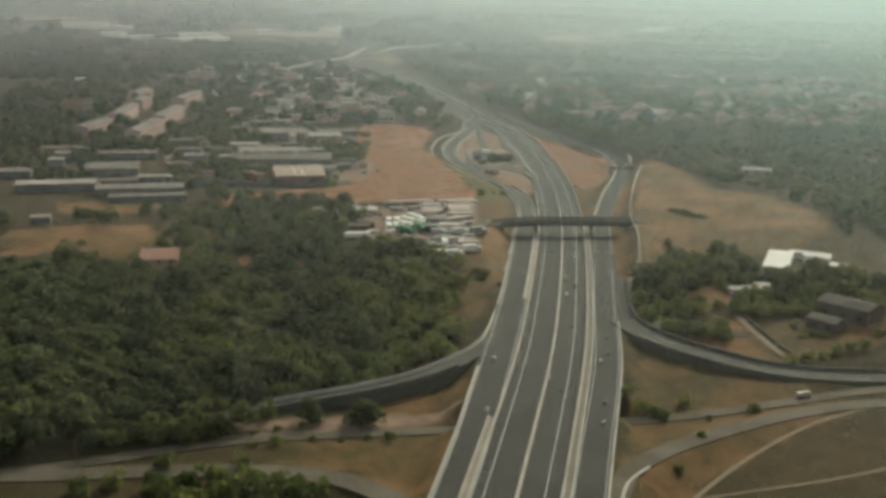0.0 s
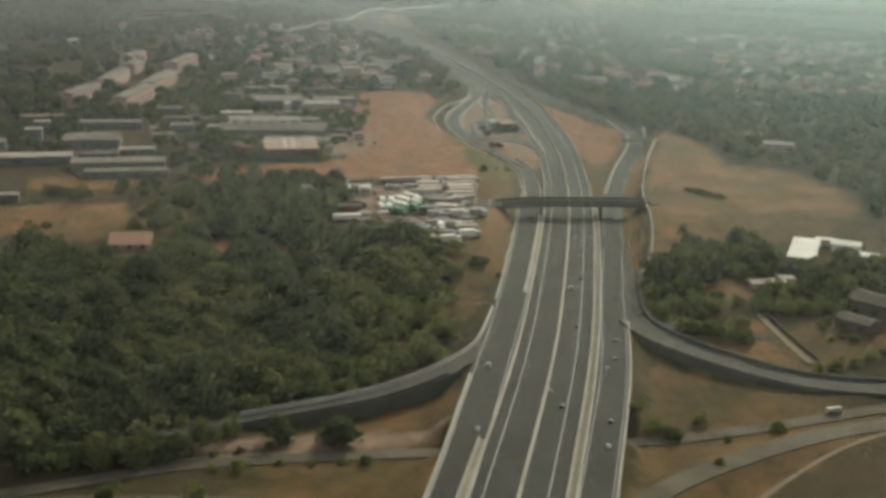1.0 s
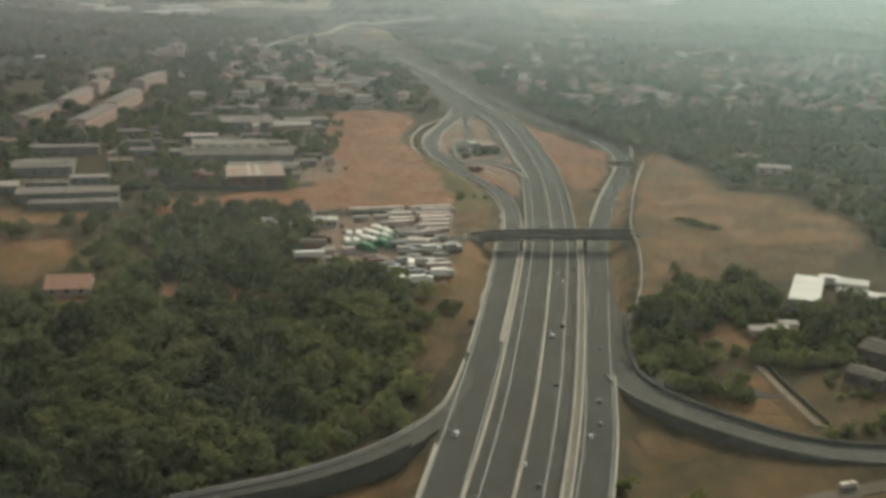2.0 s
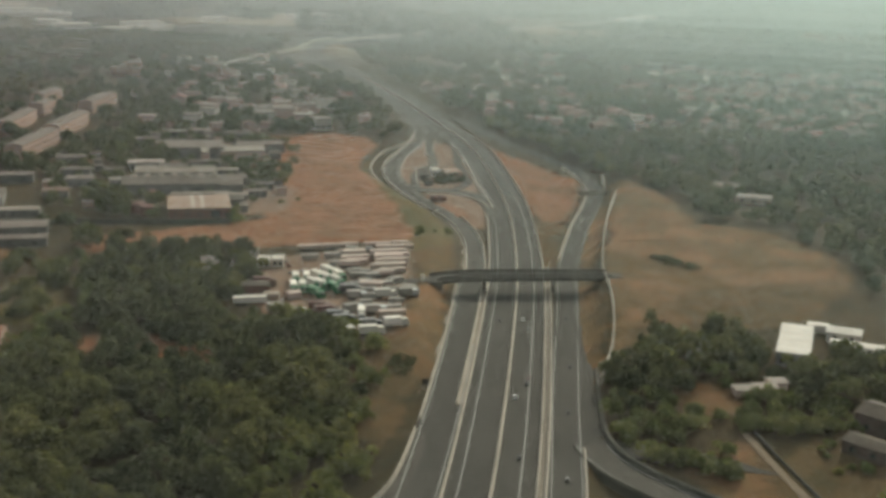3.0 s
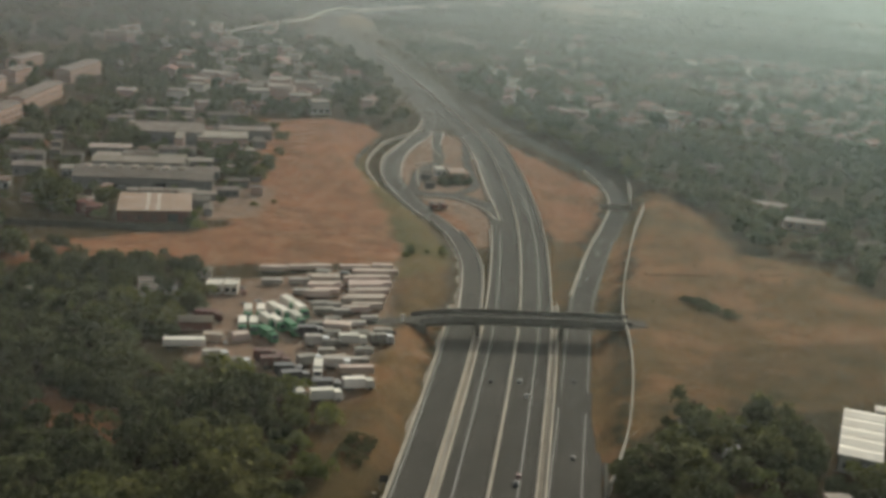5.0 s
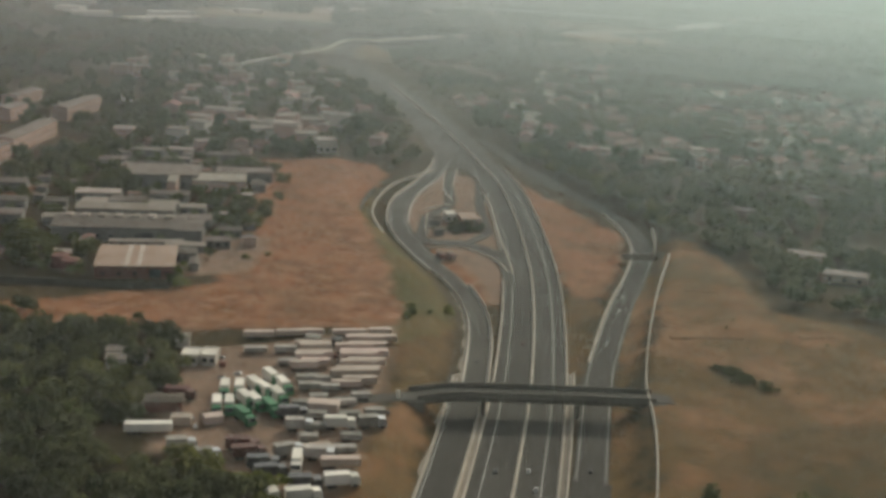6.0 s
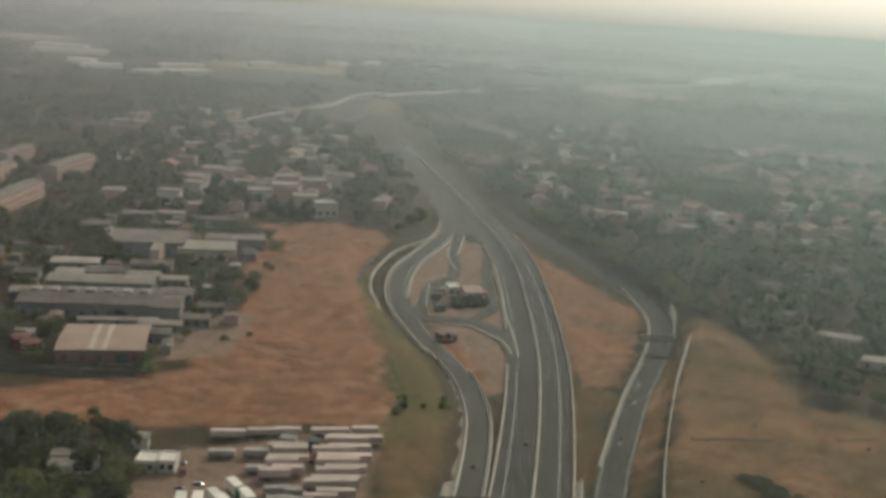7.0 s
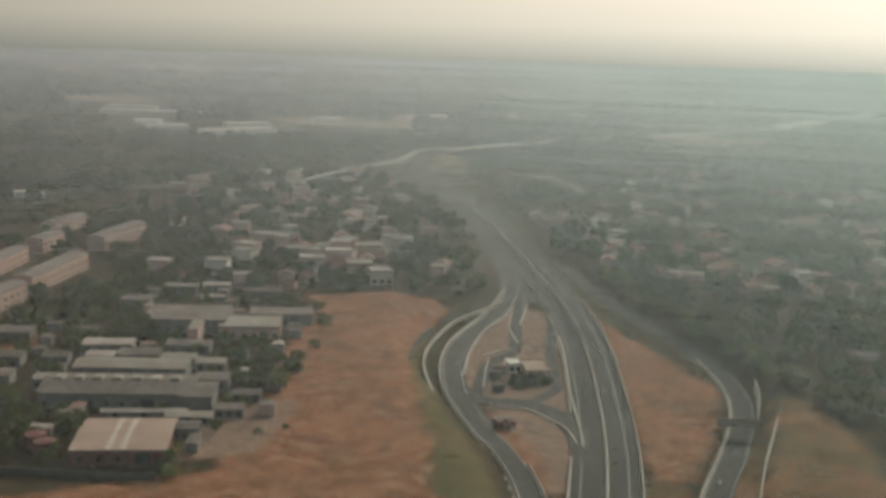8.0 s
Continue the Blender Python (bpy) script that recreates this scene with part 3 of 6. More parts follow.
right_ramp = road(RIGHT_RAMP[RIGHT_RAMP[:, 1] < 396] - np.array([0, 0, 0.055]), -4.65, 4.65, ASPHALT_OLD, "curved grey asphalt ramp on a retaining wall")
road(LOWER_ROAD, -2.4, 2.4, DUSTY_ROAD, "dusty grey road passing under the motorway")
road(MERGE, -3.0, 3.0, DUSTY_ROAD, "worn grey ramp climbing to the motorway")


road(LEFT_LOOP, -3.6, 3.6, DUSTY_ROAD, "curved grey loop road below the motorway")


def stripe(line, u, w, parent, mat=PAINT, lift=0.07, dash=0):
    b = Build()
    if dash:
        for i in range(0, len(line) - 1, 2):
            sweep(line[i:i + 2], [(u - w / 2, lift), (u + w / 2, lift)], False, b)
    else:
        sweep(line, [(u - w / 2, lift), (u + w / 2, lift)], False, b)
    return part("lane_line", b, mat, parent)


near_way = clip_line(HIGHWAY, -325.46, 1162.36)
for u in (-7.5, 6.3):
    stripe(near_way, u, 0.26, highway)
for u in (-4.34, 4.18):
    stripe(LEFT_ROAD, u, 0.25, left_road)
for u in (-3.5, 3.5):
    stripe(RIGHT_ROAD[RIGHT_ROAD[:, 1] < 770], u, 0.2, right_road)
for u in (-3.25, 3.25):
    stripe(LOOP, u, 0.25, loop_road)
for u in (-3.87, 3.87):
    stripe(RIGHT_RAMP[RIGHT_RAMP[:, 1] < 400], u, 0.22, right_ramp)

JERSEY = [(-0.42, -0.2), (0.42, -0.2), (0.42, 0.12), (0.2, 0.36), (0.13, 1.0), (-0.13, 1.0), (-0.2, 0.36), (-0.42, 0.12)]


def barrier(line, u, label="pale concrete safety barrier along the carriageway", prof=JERSEY, mat=CONCRETE, scale=1.0, name="barrier", lift=0.0):
    pr = [(u + a * scale, b + lift) for a, b in prof]
    return tagged(part(name, sweep(line, pr), mat), label, "barrier", kind="structure")


def strip(line, u0, u1, mat, label, lift=0.1, name="median"):
    return tagged(part(name, sweep(line, [(u0, -0.4), (u1, -0.4), (u1, lift), (u0, lift)]), mat), label, "median", kind="structure")


barrier(near_way, 0, "pale concrete central barrier of the motorway", scale=1.15)
barrier(clip_line(HIGHWAY, -325.46, 660), -10.85)
barrier(clip_line(HIGHWAY, 700, 838), -10.6)
barrier(clip_line(HIGHWAY, -325.46, 866), 10.2)
for y0, y1 in ((-325.46, 300), (409.6, 552)):
    split = clip_line(HIGHWAY, y0, y1)
    strip(split, -12.63, -11.0, VERGE_PALE, "pale concrete strip between motorway and collector road")
    barrier(split, -12.71)
strip(clip_line(LEFT_ROAD, 430, 556), -8.2, -5.9, VERGE_PALE, "pale gravel strip beside the collector road", 0.05)
strip(clip_line(HIGHWAY, -325.46, 569.56), 10.7, 12.0, VERGE, "gravel strip between motorway and slip road")
barrier(clip_line(HIGHWAY, -325.46, 569.56), 12.17)
barrier(clip_line(LEFT_ROAD, -325.46, 337.86), -5.1)
barrier(clip_line(LEFT_ROAD, 398, 557.93), -5.5)
barrier(clip_line(RIGHT_ROAD, -325.46, 393.65), 4.34)
barrier(LEFT_RAMP[(LEFT_RAMP[:, 1] < 396) & (LEFT_RAMP[:, 0] > -108)], -2.87, "low concrete parapet of the ramp")
barrier(LEFT_RAMP[(LEFT_RAMP[:, 1] < 336) & (LEFT_RAMP[:, 0] > -112)], 2.9, "low dark parapet of the ramp", [(-0.2, -0.3), (0.2, -0.3), (0.2, 0.8), (-0.2, 0.8)], DARK_WALL)
barrier(RIGHT_RAMP[RIGHT_RAMP[:, 1] < 450], -5.1, "dark parapet of the curved ramp", [(-0.7, -1.2), (0.5, -1.2), (0.5, 0.9), (0.2, 1.2), (-0.4, 1.2), (-0.7, 0.9)], DARK_WALL)
barrier(RIGHT_RAMP[(RIGHT_RAMP[:, 1] < 397)], 4.57, "low dark kerb wall of the curved ramp", [(-0.18, -0.2), (0.18, -0.2), (0.18, 0.45), (-0.18, 0.45)], DARK_WALL)
barrier(LOOP[LOOP[:, 1] < 655], -3.7)
barrier(LOOP[(LOOP[:, 1] > 660) & (LOOP[:, 1] < 875)], -4.8)
barrier(LOOP[LOOP[:, 1] < 645], 3.75)
strip(LOOP[LOOP[:, 1] < 640], -6.9, -4.2, VERGE_PALE, "pale gravel strip beside the exit road", 0.05)
barrier(LOOP[LOOP[:, 1] < 650], -7.2, "low dark wall along the gravel strip", [(-0.3, -0.6), (0.3, -0.6), (0.3, 0.9), (-0.3, 0.9)], DARK_WALL)
barrier(clip_line(RIGHT_ROAD, 577.31, 790), -4.4, "pale kerb barrier of the slip road", scale=1.1)


def retaining_wall(line, u, depth, label):
    prof = [(u - 0.25, -depth), (u + 0.25, -depth), (u + 0.25, -0.05), (u - 0.25, -0.05)]
    return tagged(part("retaining_wall", sweep(line, prof), DARK_WALL), label, "retaining wall", kind="structure")


retaining_wall(LEFT_RAMP[LEFT_RAMP[:, 1] < 352], -3.1, 5.6, "shaded concrete retaining wall on the wood side of the ramp")
retaining_wall(LEFT_RAMP[(LEFT_RAMP[:, 1] < 345)], 3.15, 6.2, "tall shaded concrete retaining wall of the ramp")
retaining_wall(RIGHT_RAMP[(RIGHT_RAMP[:, 1] < 392) & (RIGHT_RAMP[:, 0] < 150)], 4.8, 5.6, "tall shaded concrete retaining wall of the ramp")

SIDE_LINES = []


def drape(points, w, mat, name, label, lift=0.1, rise=0.0):
    """A narrow track laid over the ground."""
    line = spline([(x, y, 0) for x, y in points], 4)
    line[:, 2] = ground_level(line[:, 0], line[:, 1])
    SIDE_LINES.append((line, w))
    line[:, 2] += rise
    return tagged(part(name, sweep(line, [(-w, -0.4), (w, -0.4), (w, lift), (-w, lift)]), mat), label, name, kind="structure")


drape([(6, 255), (13, 272), (26.6, 297.8), (44.9, 324), (65.4, 342), (85, 352)], 0.6, TRACK, "track", "pale dirt track over the dry bank")
drape([(5, 262), (19.8, 271.4), (40.6, 283.4), (58, 295), (90, 318)], 0.4, TRACK, "track", "pale dirt track over the dry bank")
drape([(-0.5, 273), (-4.3, 264.7), (-5.9, 256), (-6, 235)], 0.4, CONCRETE, "kerb", "pale kerb of the climbing ramp", 0.7)
drape([(-112, 275), (-96, 282), (-84, 287.5)], 1.1, TRACK, "track", "pale dusty shoulder of the lower road")
drape([(-420, 1100), (-398, 1165), (-394, 1225), (-390, 1275), (-384, 1325), (-374, 1385), (-362, 1432)], 3.2, PALE_ROAD, "road", "pale distant road joining the motorway", rise=3.0)
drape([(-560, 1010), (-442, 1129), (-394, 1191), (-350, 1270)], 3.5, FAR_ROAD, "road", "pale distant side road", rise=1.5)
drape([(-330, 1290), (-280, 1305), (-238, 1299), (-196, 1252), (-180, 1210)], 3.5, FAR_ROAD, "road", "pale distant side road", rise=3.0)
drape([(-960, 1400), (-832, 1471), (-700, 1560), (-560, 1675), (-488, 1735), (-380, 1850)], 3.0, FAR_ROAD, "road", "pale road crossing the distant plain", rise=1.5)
SIDE_LINES[-2] = (SIDE_LINES[-2][0], 15)         # open ground round the interchange ramp
drape([(40, 752), (75, 748), (130, 760), (210, 790)], 2.2, DUSTY_ROAD, "street", "dusty street between the houses")

# the long boundary wall above the slip road
WALL_LINE = spline([(-17, 702, -0.2), (-17.4, 690, 0), (-18.6, 660, 0), (-18.9, 635, 0), (-18.6, 594.4, 0), (-17, 553.3, 0), (-13.2, 525.4, 0), (-10.8, 495.9, -0.2), (-10.1, 462.6, -0.5), (-12.4, 433.9, -0.9)], 6)
tagged(part("boundary_wall", sweep(WALL_LINE, [(-0.2, -3.5), (0.2, -3.5), (0.2, 1.2), (-0.2, 1.2)]), CONCRETE), "long pale concrete boundary wall above the slip road", "wall", kind="structure")
WALL_FAR = spline([(-23.2, 704, -0.8), (-23.4, 718, -0.8), (-24.2, 733, -0.8), (-26.4, 748, -0.9)], 6)
tagged(part("boundary_wall", sweep(WALL_FAR, [(-0.2, -3.5), (0.2, -3.5), (0.2, 0.9), (-0.2, 0.9)]), CONCRETE), "pale concrete wall above the far slip road", "wall", kind="structure")

# ---- overpass ----
BRIDGE_GREY = material("stained_bridge_concrete", (0.1, 0.092, 0.078), (0.15, 0.135, 0.113), 0.5, 0.9, 0.02, 0.2, 0.6, 0.09, (0.07, 0.066, 0.058))
overpass = empty("overpass", "weathered concrete road bridge over the motorway", "bridge")
BRIDGE_SPAN = BRIDGE[(BRIDGE[:, 0] > -80) & (BRIDGE[:, 0] < -11)]
deck = part("deck", sweep(BRIDGE_SPAN, [(-3.5, 0), (-3.5, -0.7), (-2.6, -1.9), (2.6, -1.9), (3.5, -0.7), (3.5, 0)]), BRIDGE_GREY, overpass)
for u in (-3.3, 3.3):
    part("parapet", sweep(BRIDGE_SPAN, [(u - 0.18, 0.0), (u + 0.18, 0.0), (u + 0.18, 1.25), (u - 0.18, 1.25)]), BRIDGE_GREY, deck)
for x, y in ((-58.5, 529.3), (-34.1, 536.2)):
    for off in (-1.2, 1.2):
        z = float(road_level(y))
        part("pier", Build().pole(x - off * 0.28, y + off, z - 0.4, -0.4, 0.55, 0.55, 10), BRIDGE_GREY, overpass)
for x, y, a in ((-75.2, 521.1, 17), (-13.9, 542, 13.2)):
    part("abutment", Build().box(-2.2, -4.2, -5, 2.2, 4.2, 0.15, 0.0, radians(a), (x, y)), BRIDGE_GREY, overpass)
tagged(part("road", sweep(BRIDGE, [(-2.9, -0.2), (2.9, -0.2), (2.9, 0.1), (-2.9, 0.1)]), ASPHALT_OLD), "narrow worn lane crossing the overpass", "road", kind="structure")

small_bridge = empty("footbridge", "short dark bridge over the slip road", "bridge")
SB = np.array([(-35, 693.9, -0.9), (-28.7, 696.3, -0.8), (-22, 698.8, -0.8)])
small_deck = part("deck", sweep(SB, [(-1.7, 0), (-1.7, -0.8), (1.7, -0.8), (1.7, 0)]), CONCRETE_DARK, small_bridge)
for u in (-1.6, 1.6):
    part("parapet", sweep(SB, [(u - 0.15, 0), (u + 0.15, 0), (u + 0.15, 1.0), (u - 0.15, 1.0)]), CONCRETE_DARK, small_deck)

# ---- far haze behind everything ----
def build_backdrop():
    b, n = Build(), 40
    pts, faces = [], []
    for i in range(n + 1):
        a = radians(-75 + 150 * i / n)
        for z in (-60, 20, 80, 150, 240, 340):
            pts.append((4650 * math.sin(a), 250 + 4500 * math.cos(a), z))
    for i in range(n):
        for k in range(5):
            faces.append((i * 6 + k, (i + 1) * 6 + k, (i + 1) * 6 + k + 1, i * 6 + k + 1))
    b.face_set(pts, faces)
    m = bpy.data.materials.new("hazy_sky")
    m.use_nodes = True
    t, nodes = m.node_tree, m.node_tree.nodes
    nodes.remove(nodes["Principled BSDF"])
    em = nodes.new("ShaderNodeEmission")
    geo = nodes.new("ShaderNodeNewGeometry")
    sep = nodes.new("ShaderNodeSeparateXYZ")
    t.links.new(geo.outputs["Position"], sep.inputs[0])
    mr = nodes.new("ShaderNodeMapRange")
    mr.inputs["From Min"].default_value, mr.inputs["From Max"].default_value = -20, 250
    t.links.new(sep.outputs["Z"], mr.inputs["Value"])
    r = nodes.new("ShaderNodeValToRGB")
    els = r.color_ramp.elements
    els.new(0.3), els.new(0.6), els.new(0.8)
    for e, (at, c) in zip(els, ((0.074, (0.45, 0.465, 0.435)), (0.22, (0.53, 0.525, 0.485)), (0.42, (0.7, 0.665, 0.6)), (0.66, (0.88, 0.81, 0.72)), (1.0, (0.97, 0.87, 0.775)))):
        e.position, e.color = at, (*c, 1)
    t.links.new(mr.outputs["Result"], r.inputs["Fac"])
    side = nodes.new("ShaderNodeMapRange")             # brighter towards the sun
    side.inputs["From Min"].default_value, side.inputs["From Max"].default_value = -3000, 500
    side.inputs["To Min"].default_value, side.inputs["To Max"].default_value = 0.55, 1.4
    t.links.new(sep.outputs["X"], side.inputs["Value"])
    t.links.new(side.outputs["Result"], em.inputs["Strength"])
    t.links.new(r.outputs["Color"], em.inputs["Color"])
    t.links.new(em.outputs[0], nodes["Material Output"].inputs["Surface"])
    ob = part("backdrop", b, m)
    return tagged(ob, "pale hazy sky above the horizon", "sky", kind="structure")


build_backdrop()


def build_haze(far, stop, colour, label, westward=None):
    """Stand-in for the summer haze over the plain: added sheets of fine mesh streaks, thin near the ground and denser
    with distance.
    """
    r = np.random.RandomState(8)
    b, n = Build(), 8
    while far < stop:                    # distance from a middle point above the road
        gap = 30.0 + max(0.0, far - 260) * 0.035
        top = 82.0 if far < 260 else 127.0 - 0.0215 * far          # the top sinks with distance, so the sky stays clear of streaks
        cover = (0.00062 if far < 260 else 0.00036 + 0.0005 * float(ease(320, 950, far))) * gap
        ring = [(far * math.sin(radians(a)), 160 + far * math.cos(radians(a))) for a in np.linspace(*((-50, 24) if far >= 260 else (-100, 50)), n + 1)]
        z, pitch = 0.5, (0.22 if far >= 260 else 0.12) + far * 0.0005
        thick = [0.63 + 1.0 * float(ease(-0.5, 0.15, x / (y + 100))) if far >= 260 else 1.15 - 0.5 * float(ease(-110, -20, x)) for x, y in ring]       # sunward glow put into the thickness of the far sheets; near ones thicken westward
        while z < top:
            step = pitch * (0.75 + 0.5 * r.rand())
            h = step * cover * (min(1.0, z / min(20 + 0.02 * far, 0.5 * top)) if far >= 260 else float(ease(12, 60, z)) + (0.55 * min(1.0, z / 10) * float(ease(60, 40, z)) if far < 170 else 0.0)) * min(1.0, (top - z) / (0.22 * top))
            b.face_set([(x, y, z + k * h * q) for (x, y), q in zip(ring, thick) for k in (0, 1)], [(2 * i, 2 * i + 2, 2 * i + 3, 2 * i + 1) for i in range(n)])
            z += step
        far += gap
    m = bpy.data.materials.new("haze_streaks")
    m.use_nodes = True
    t, nodes = m.node_tree, m.node_tree.nodes
    nodes.remove(nodes["Principled BSDF"])
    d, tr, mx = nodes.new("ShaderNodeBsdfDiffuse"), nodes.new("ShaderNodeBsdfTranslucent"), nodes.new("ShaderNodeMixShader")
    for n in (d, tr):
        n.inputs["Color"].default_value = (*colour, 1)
    if westward:                         # a pinker cast put into the streak colour towards the west
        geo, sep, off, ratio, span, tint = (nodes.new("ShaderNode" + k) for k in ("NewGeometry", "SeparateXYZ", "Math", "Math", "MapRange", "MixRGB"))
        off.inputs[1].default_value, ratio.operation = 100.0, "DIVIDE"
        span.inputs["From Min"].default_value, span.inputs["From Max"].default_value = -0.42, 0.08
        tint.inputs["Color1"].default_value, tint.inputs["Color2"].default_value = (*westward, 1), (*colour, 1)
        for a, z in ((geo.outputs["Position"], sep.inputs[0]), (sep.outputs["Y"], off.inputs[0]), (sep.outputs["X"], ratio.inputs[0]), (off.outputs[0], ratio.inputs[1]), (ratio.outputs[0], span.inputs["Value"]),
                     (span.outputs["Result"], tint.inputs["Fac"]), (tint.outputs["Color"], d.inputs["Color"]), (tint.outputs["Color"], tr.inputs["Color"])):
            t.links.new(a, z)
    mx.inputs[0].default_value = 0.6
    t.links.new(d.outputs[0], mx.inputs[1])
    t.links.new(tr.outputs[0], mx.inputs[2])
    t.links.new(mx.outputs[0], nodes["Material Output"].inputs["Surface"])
    return tagged(part("haze", b, m), label, "haze", kind="stuff")


# two sets of added streak sheets in place of real haze, near and far
build_haze(60.0, 259.0, (0.6, 0.61, 0.57), "sheets of fine pale streaks standing in for near haze over the motorway")
build_haze(262.0, 4420.0, (0.525, 0.638, 0.642), "sheets of fine pale streaks standing in for haze over the plain", (0.59, 0.618, 0.66))


# ---- trees ----
def crown(seed, quads, radius, height, size, lobes=7, cone=False):
    """A crown of many small leaf clumps on uneven lobes; its foot at z = 0."""
    r = np.random.RandomState(seed)
    cx = r.normal(0, radius * 0.36, (lobes, 3))
    cx[:, 2] = height * (0.22 + 0.5 * r.rand(lobes))
    rad = radius * (0.42 + 0.28 * r.rand(lobes))
    if cone:
        cx[:, 2] = height * np.linspace(0.18, 0.9, lobes)
        rad = radius * (0.95 - 0.75 * np.linspace(0, 1, lobes))
        cx[:, :2] *= 0.3
    pick = r.randint(0, lobes, quads)
    d = r.normal(0, 1, (quads, 3))
    d /= np.linalg.norm(d, axis=1)[:, None]
    d[:, 2] = np.where(d[:, 2] < -0.5, -d[:, 2], d[:, 2])
    pos = cx[pick] + d * (rad[pick] * (0.7 + 0.4 * r.rand(quads)))[:, None] * np.array([1, 1, 0.85])
    n = d + r.normal(0, 0.45, (quads, 3))
    n /= np.linalg.norm(n, axis=1)[:, None]
    a = np.cross(n, r.normal(0, 1, (quads, 3)))
    a /= np.linalg.norm(a, axis=1)[:, None]
    b = np.cross(n, a)
    s = size * (0.55 + 0.8 * r.rand(quads))[:, None]
    a, b = a * s, b * s * 0.8
    bend = n * s * 0.35
    v = np.stack([pos - a, pos - b - bend, pos + a, pos + b - bend * 0.4], 1).reshape(-1, 3)
    return v, np.arange(quads * 4).reshape(-1, 4)


def crown_mesh(name, mat, *args, **kw):
    v, f = crown(*args, **kw)
    me = bpy.data.meshes.new(name)
    me.from_pydata(v.tolist(), [], f.tolist())
    me.materials.append(mat)
    return me


def trunk_mesh(h, r0):
    b = Build()
    b.pole(0, 0, -0.4, h * 0.62, r0, r0 * 0.6, 7, 0.15, 0.1)
    for k in range(4):
        a = k * 1.7
        b.pole(0.1, 0.06, h * (0.3 + 0.07 * k), h * (0.62 + 0.05 * k), r0 * 0.45, r0 * 0.16, 5, h * 0.2 * math.cos(a), h * 0.2 * math.sin(a))
    return b.mesh("trunk", BARK)


def tree(name, label, mat, seed, radius, height, quads, size, group, lift=0.0, cone=False, lobes=8):
    ob = empty(name, label, "tree", group)
    part("trunk", trunk_mesh(height * 0.9, 0.14 + 0.02 * radius), None, ob)
    c = part("crown", crown_mesh("crown", mat, seed, quads, radius, height, size, lobes, cone), None, ob)
    c.location.z = lift
    return ob


WOOD_LABEL = "dense green broadleaf tree in the roadside wood"
DARK_LABEL = "dark green evergreen tree in the roadside wood"
BUSH_LABEL = "bright green bushy young tree at the wood's edge"
broad = [tree("broadleaf_tree", WOOD_LABEL, LEAF, 10 + k, 4.6 + 0.5 * k, 8.0 + 0.8 * k, 620, 0.66, "trees of the roadside wood", -0.9) for k in range(4)]
dark = [tree("evergreen_tree", DARK_LABEL, LEAF_DARK, 30 + k, 4.0 + 0.5 * k, 9.0 + 0.7 * k, 600, 0.64, "trees of the roadside wood", -1.1) for k in range(3)]
young = [tree("bushy_tree", BUSH_LABEL, LEAF_YOUNG, 50 + k, 3.0 + 0.4 * k, 5.2 + 0.4 * k, 420, 0.5, "trees of the roadside wood", -0.9) for k in range(2)]
firsts = {"broad": broad, "dark": dark, "young": young}
used = set()


def plant(kind, x, y, scale=1.0, rng=random, label="", group="", z=None):
    src = rng.choice(firsts[kind])
    m = pose(x, y, level_at(x, y) - 0.1 if z is None else z, 0, 0, rng.uniform(0, 360)) @ Matrix.Diagonal((scale, scale, scale * rng.uniform(0.85, 1.15), 1))
    if src in used:
        ob = copy_thing(src, m)
    else:
        used.add(src)
        src.matrix_basis = m
        ob = src
    return tagged(ob, label, "", group)


FOREST = [(-176, 226), (-155, 243), (-145, 259), (-128, 266), (-107, 272.5), (-107, 281), (-102, 290), (-103, 302), (-90, 318), (-66, 350), (-66, 385), (-73, 420), (-79, 446), (-96, 458), (-130, 463),
          (-150, 480), (-190, 500), (-200, 503), (-181, 450), (-185, 434), (-181, 412), (-194, 403), (-218, 396), (-330, 385), (-330, 255), (-255, 215), (-190, 222)]
CLEARINGS = [[(-150, 443), (-137, 437), (-124, 436), (-118, 421), (-133, 419), (-147, 430)], [(-172, 439), (-161, 438), (-155, 423), (-163, 420)], [(-136, 472), (-120, 472), (-119, 464), (-134, 466)]]


def clear_of_roads(x, y, extra=3.0):
    ok = np.ones(x.shape, bool)
    for line, half, _ in ROADS:
        ok &= line_distance(line, x, y)[0] > half + extra
    for line, half in SIDE_LINES:
        ok &= line_distance(line, x, y)[0] > half + min(extra, 5)
    far_way = HIGHWAY[HIGHWAY[:, 1] > 1150]
    ok &= (line_distance(far_way, x, y)[0] > 40) | (y < 1180)
    return ok


def jittered(x0, x1, y0, y1, step, rng):
    gx, gy = np.meshgrid(np.arange(x0, x1, step), np.arange(y0, y1, step))
    gx = gx + (np.arange(gx.shape[0]) % 2)[:, None] * step / 2
    return gx.ravel() + rng.uniform(-0.4, 0.4, gx.size) * step, gy.ravel() + rng.uniform(-0.4, 0.4, gx.size) * step


def smooth_noise(x, y, scale):
    return np.array([noise.noise((a / scale, b / scale, 3.7)) for a, b in zip(x, y)])


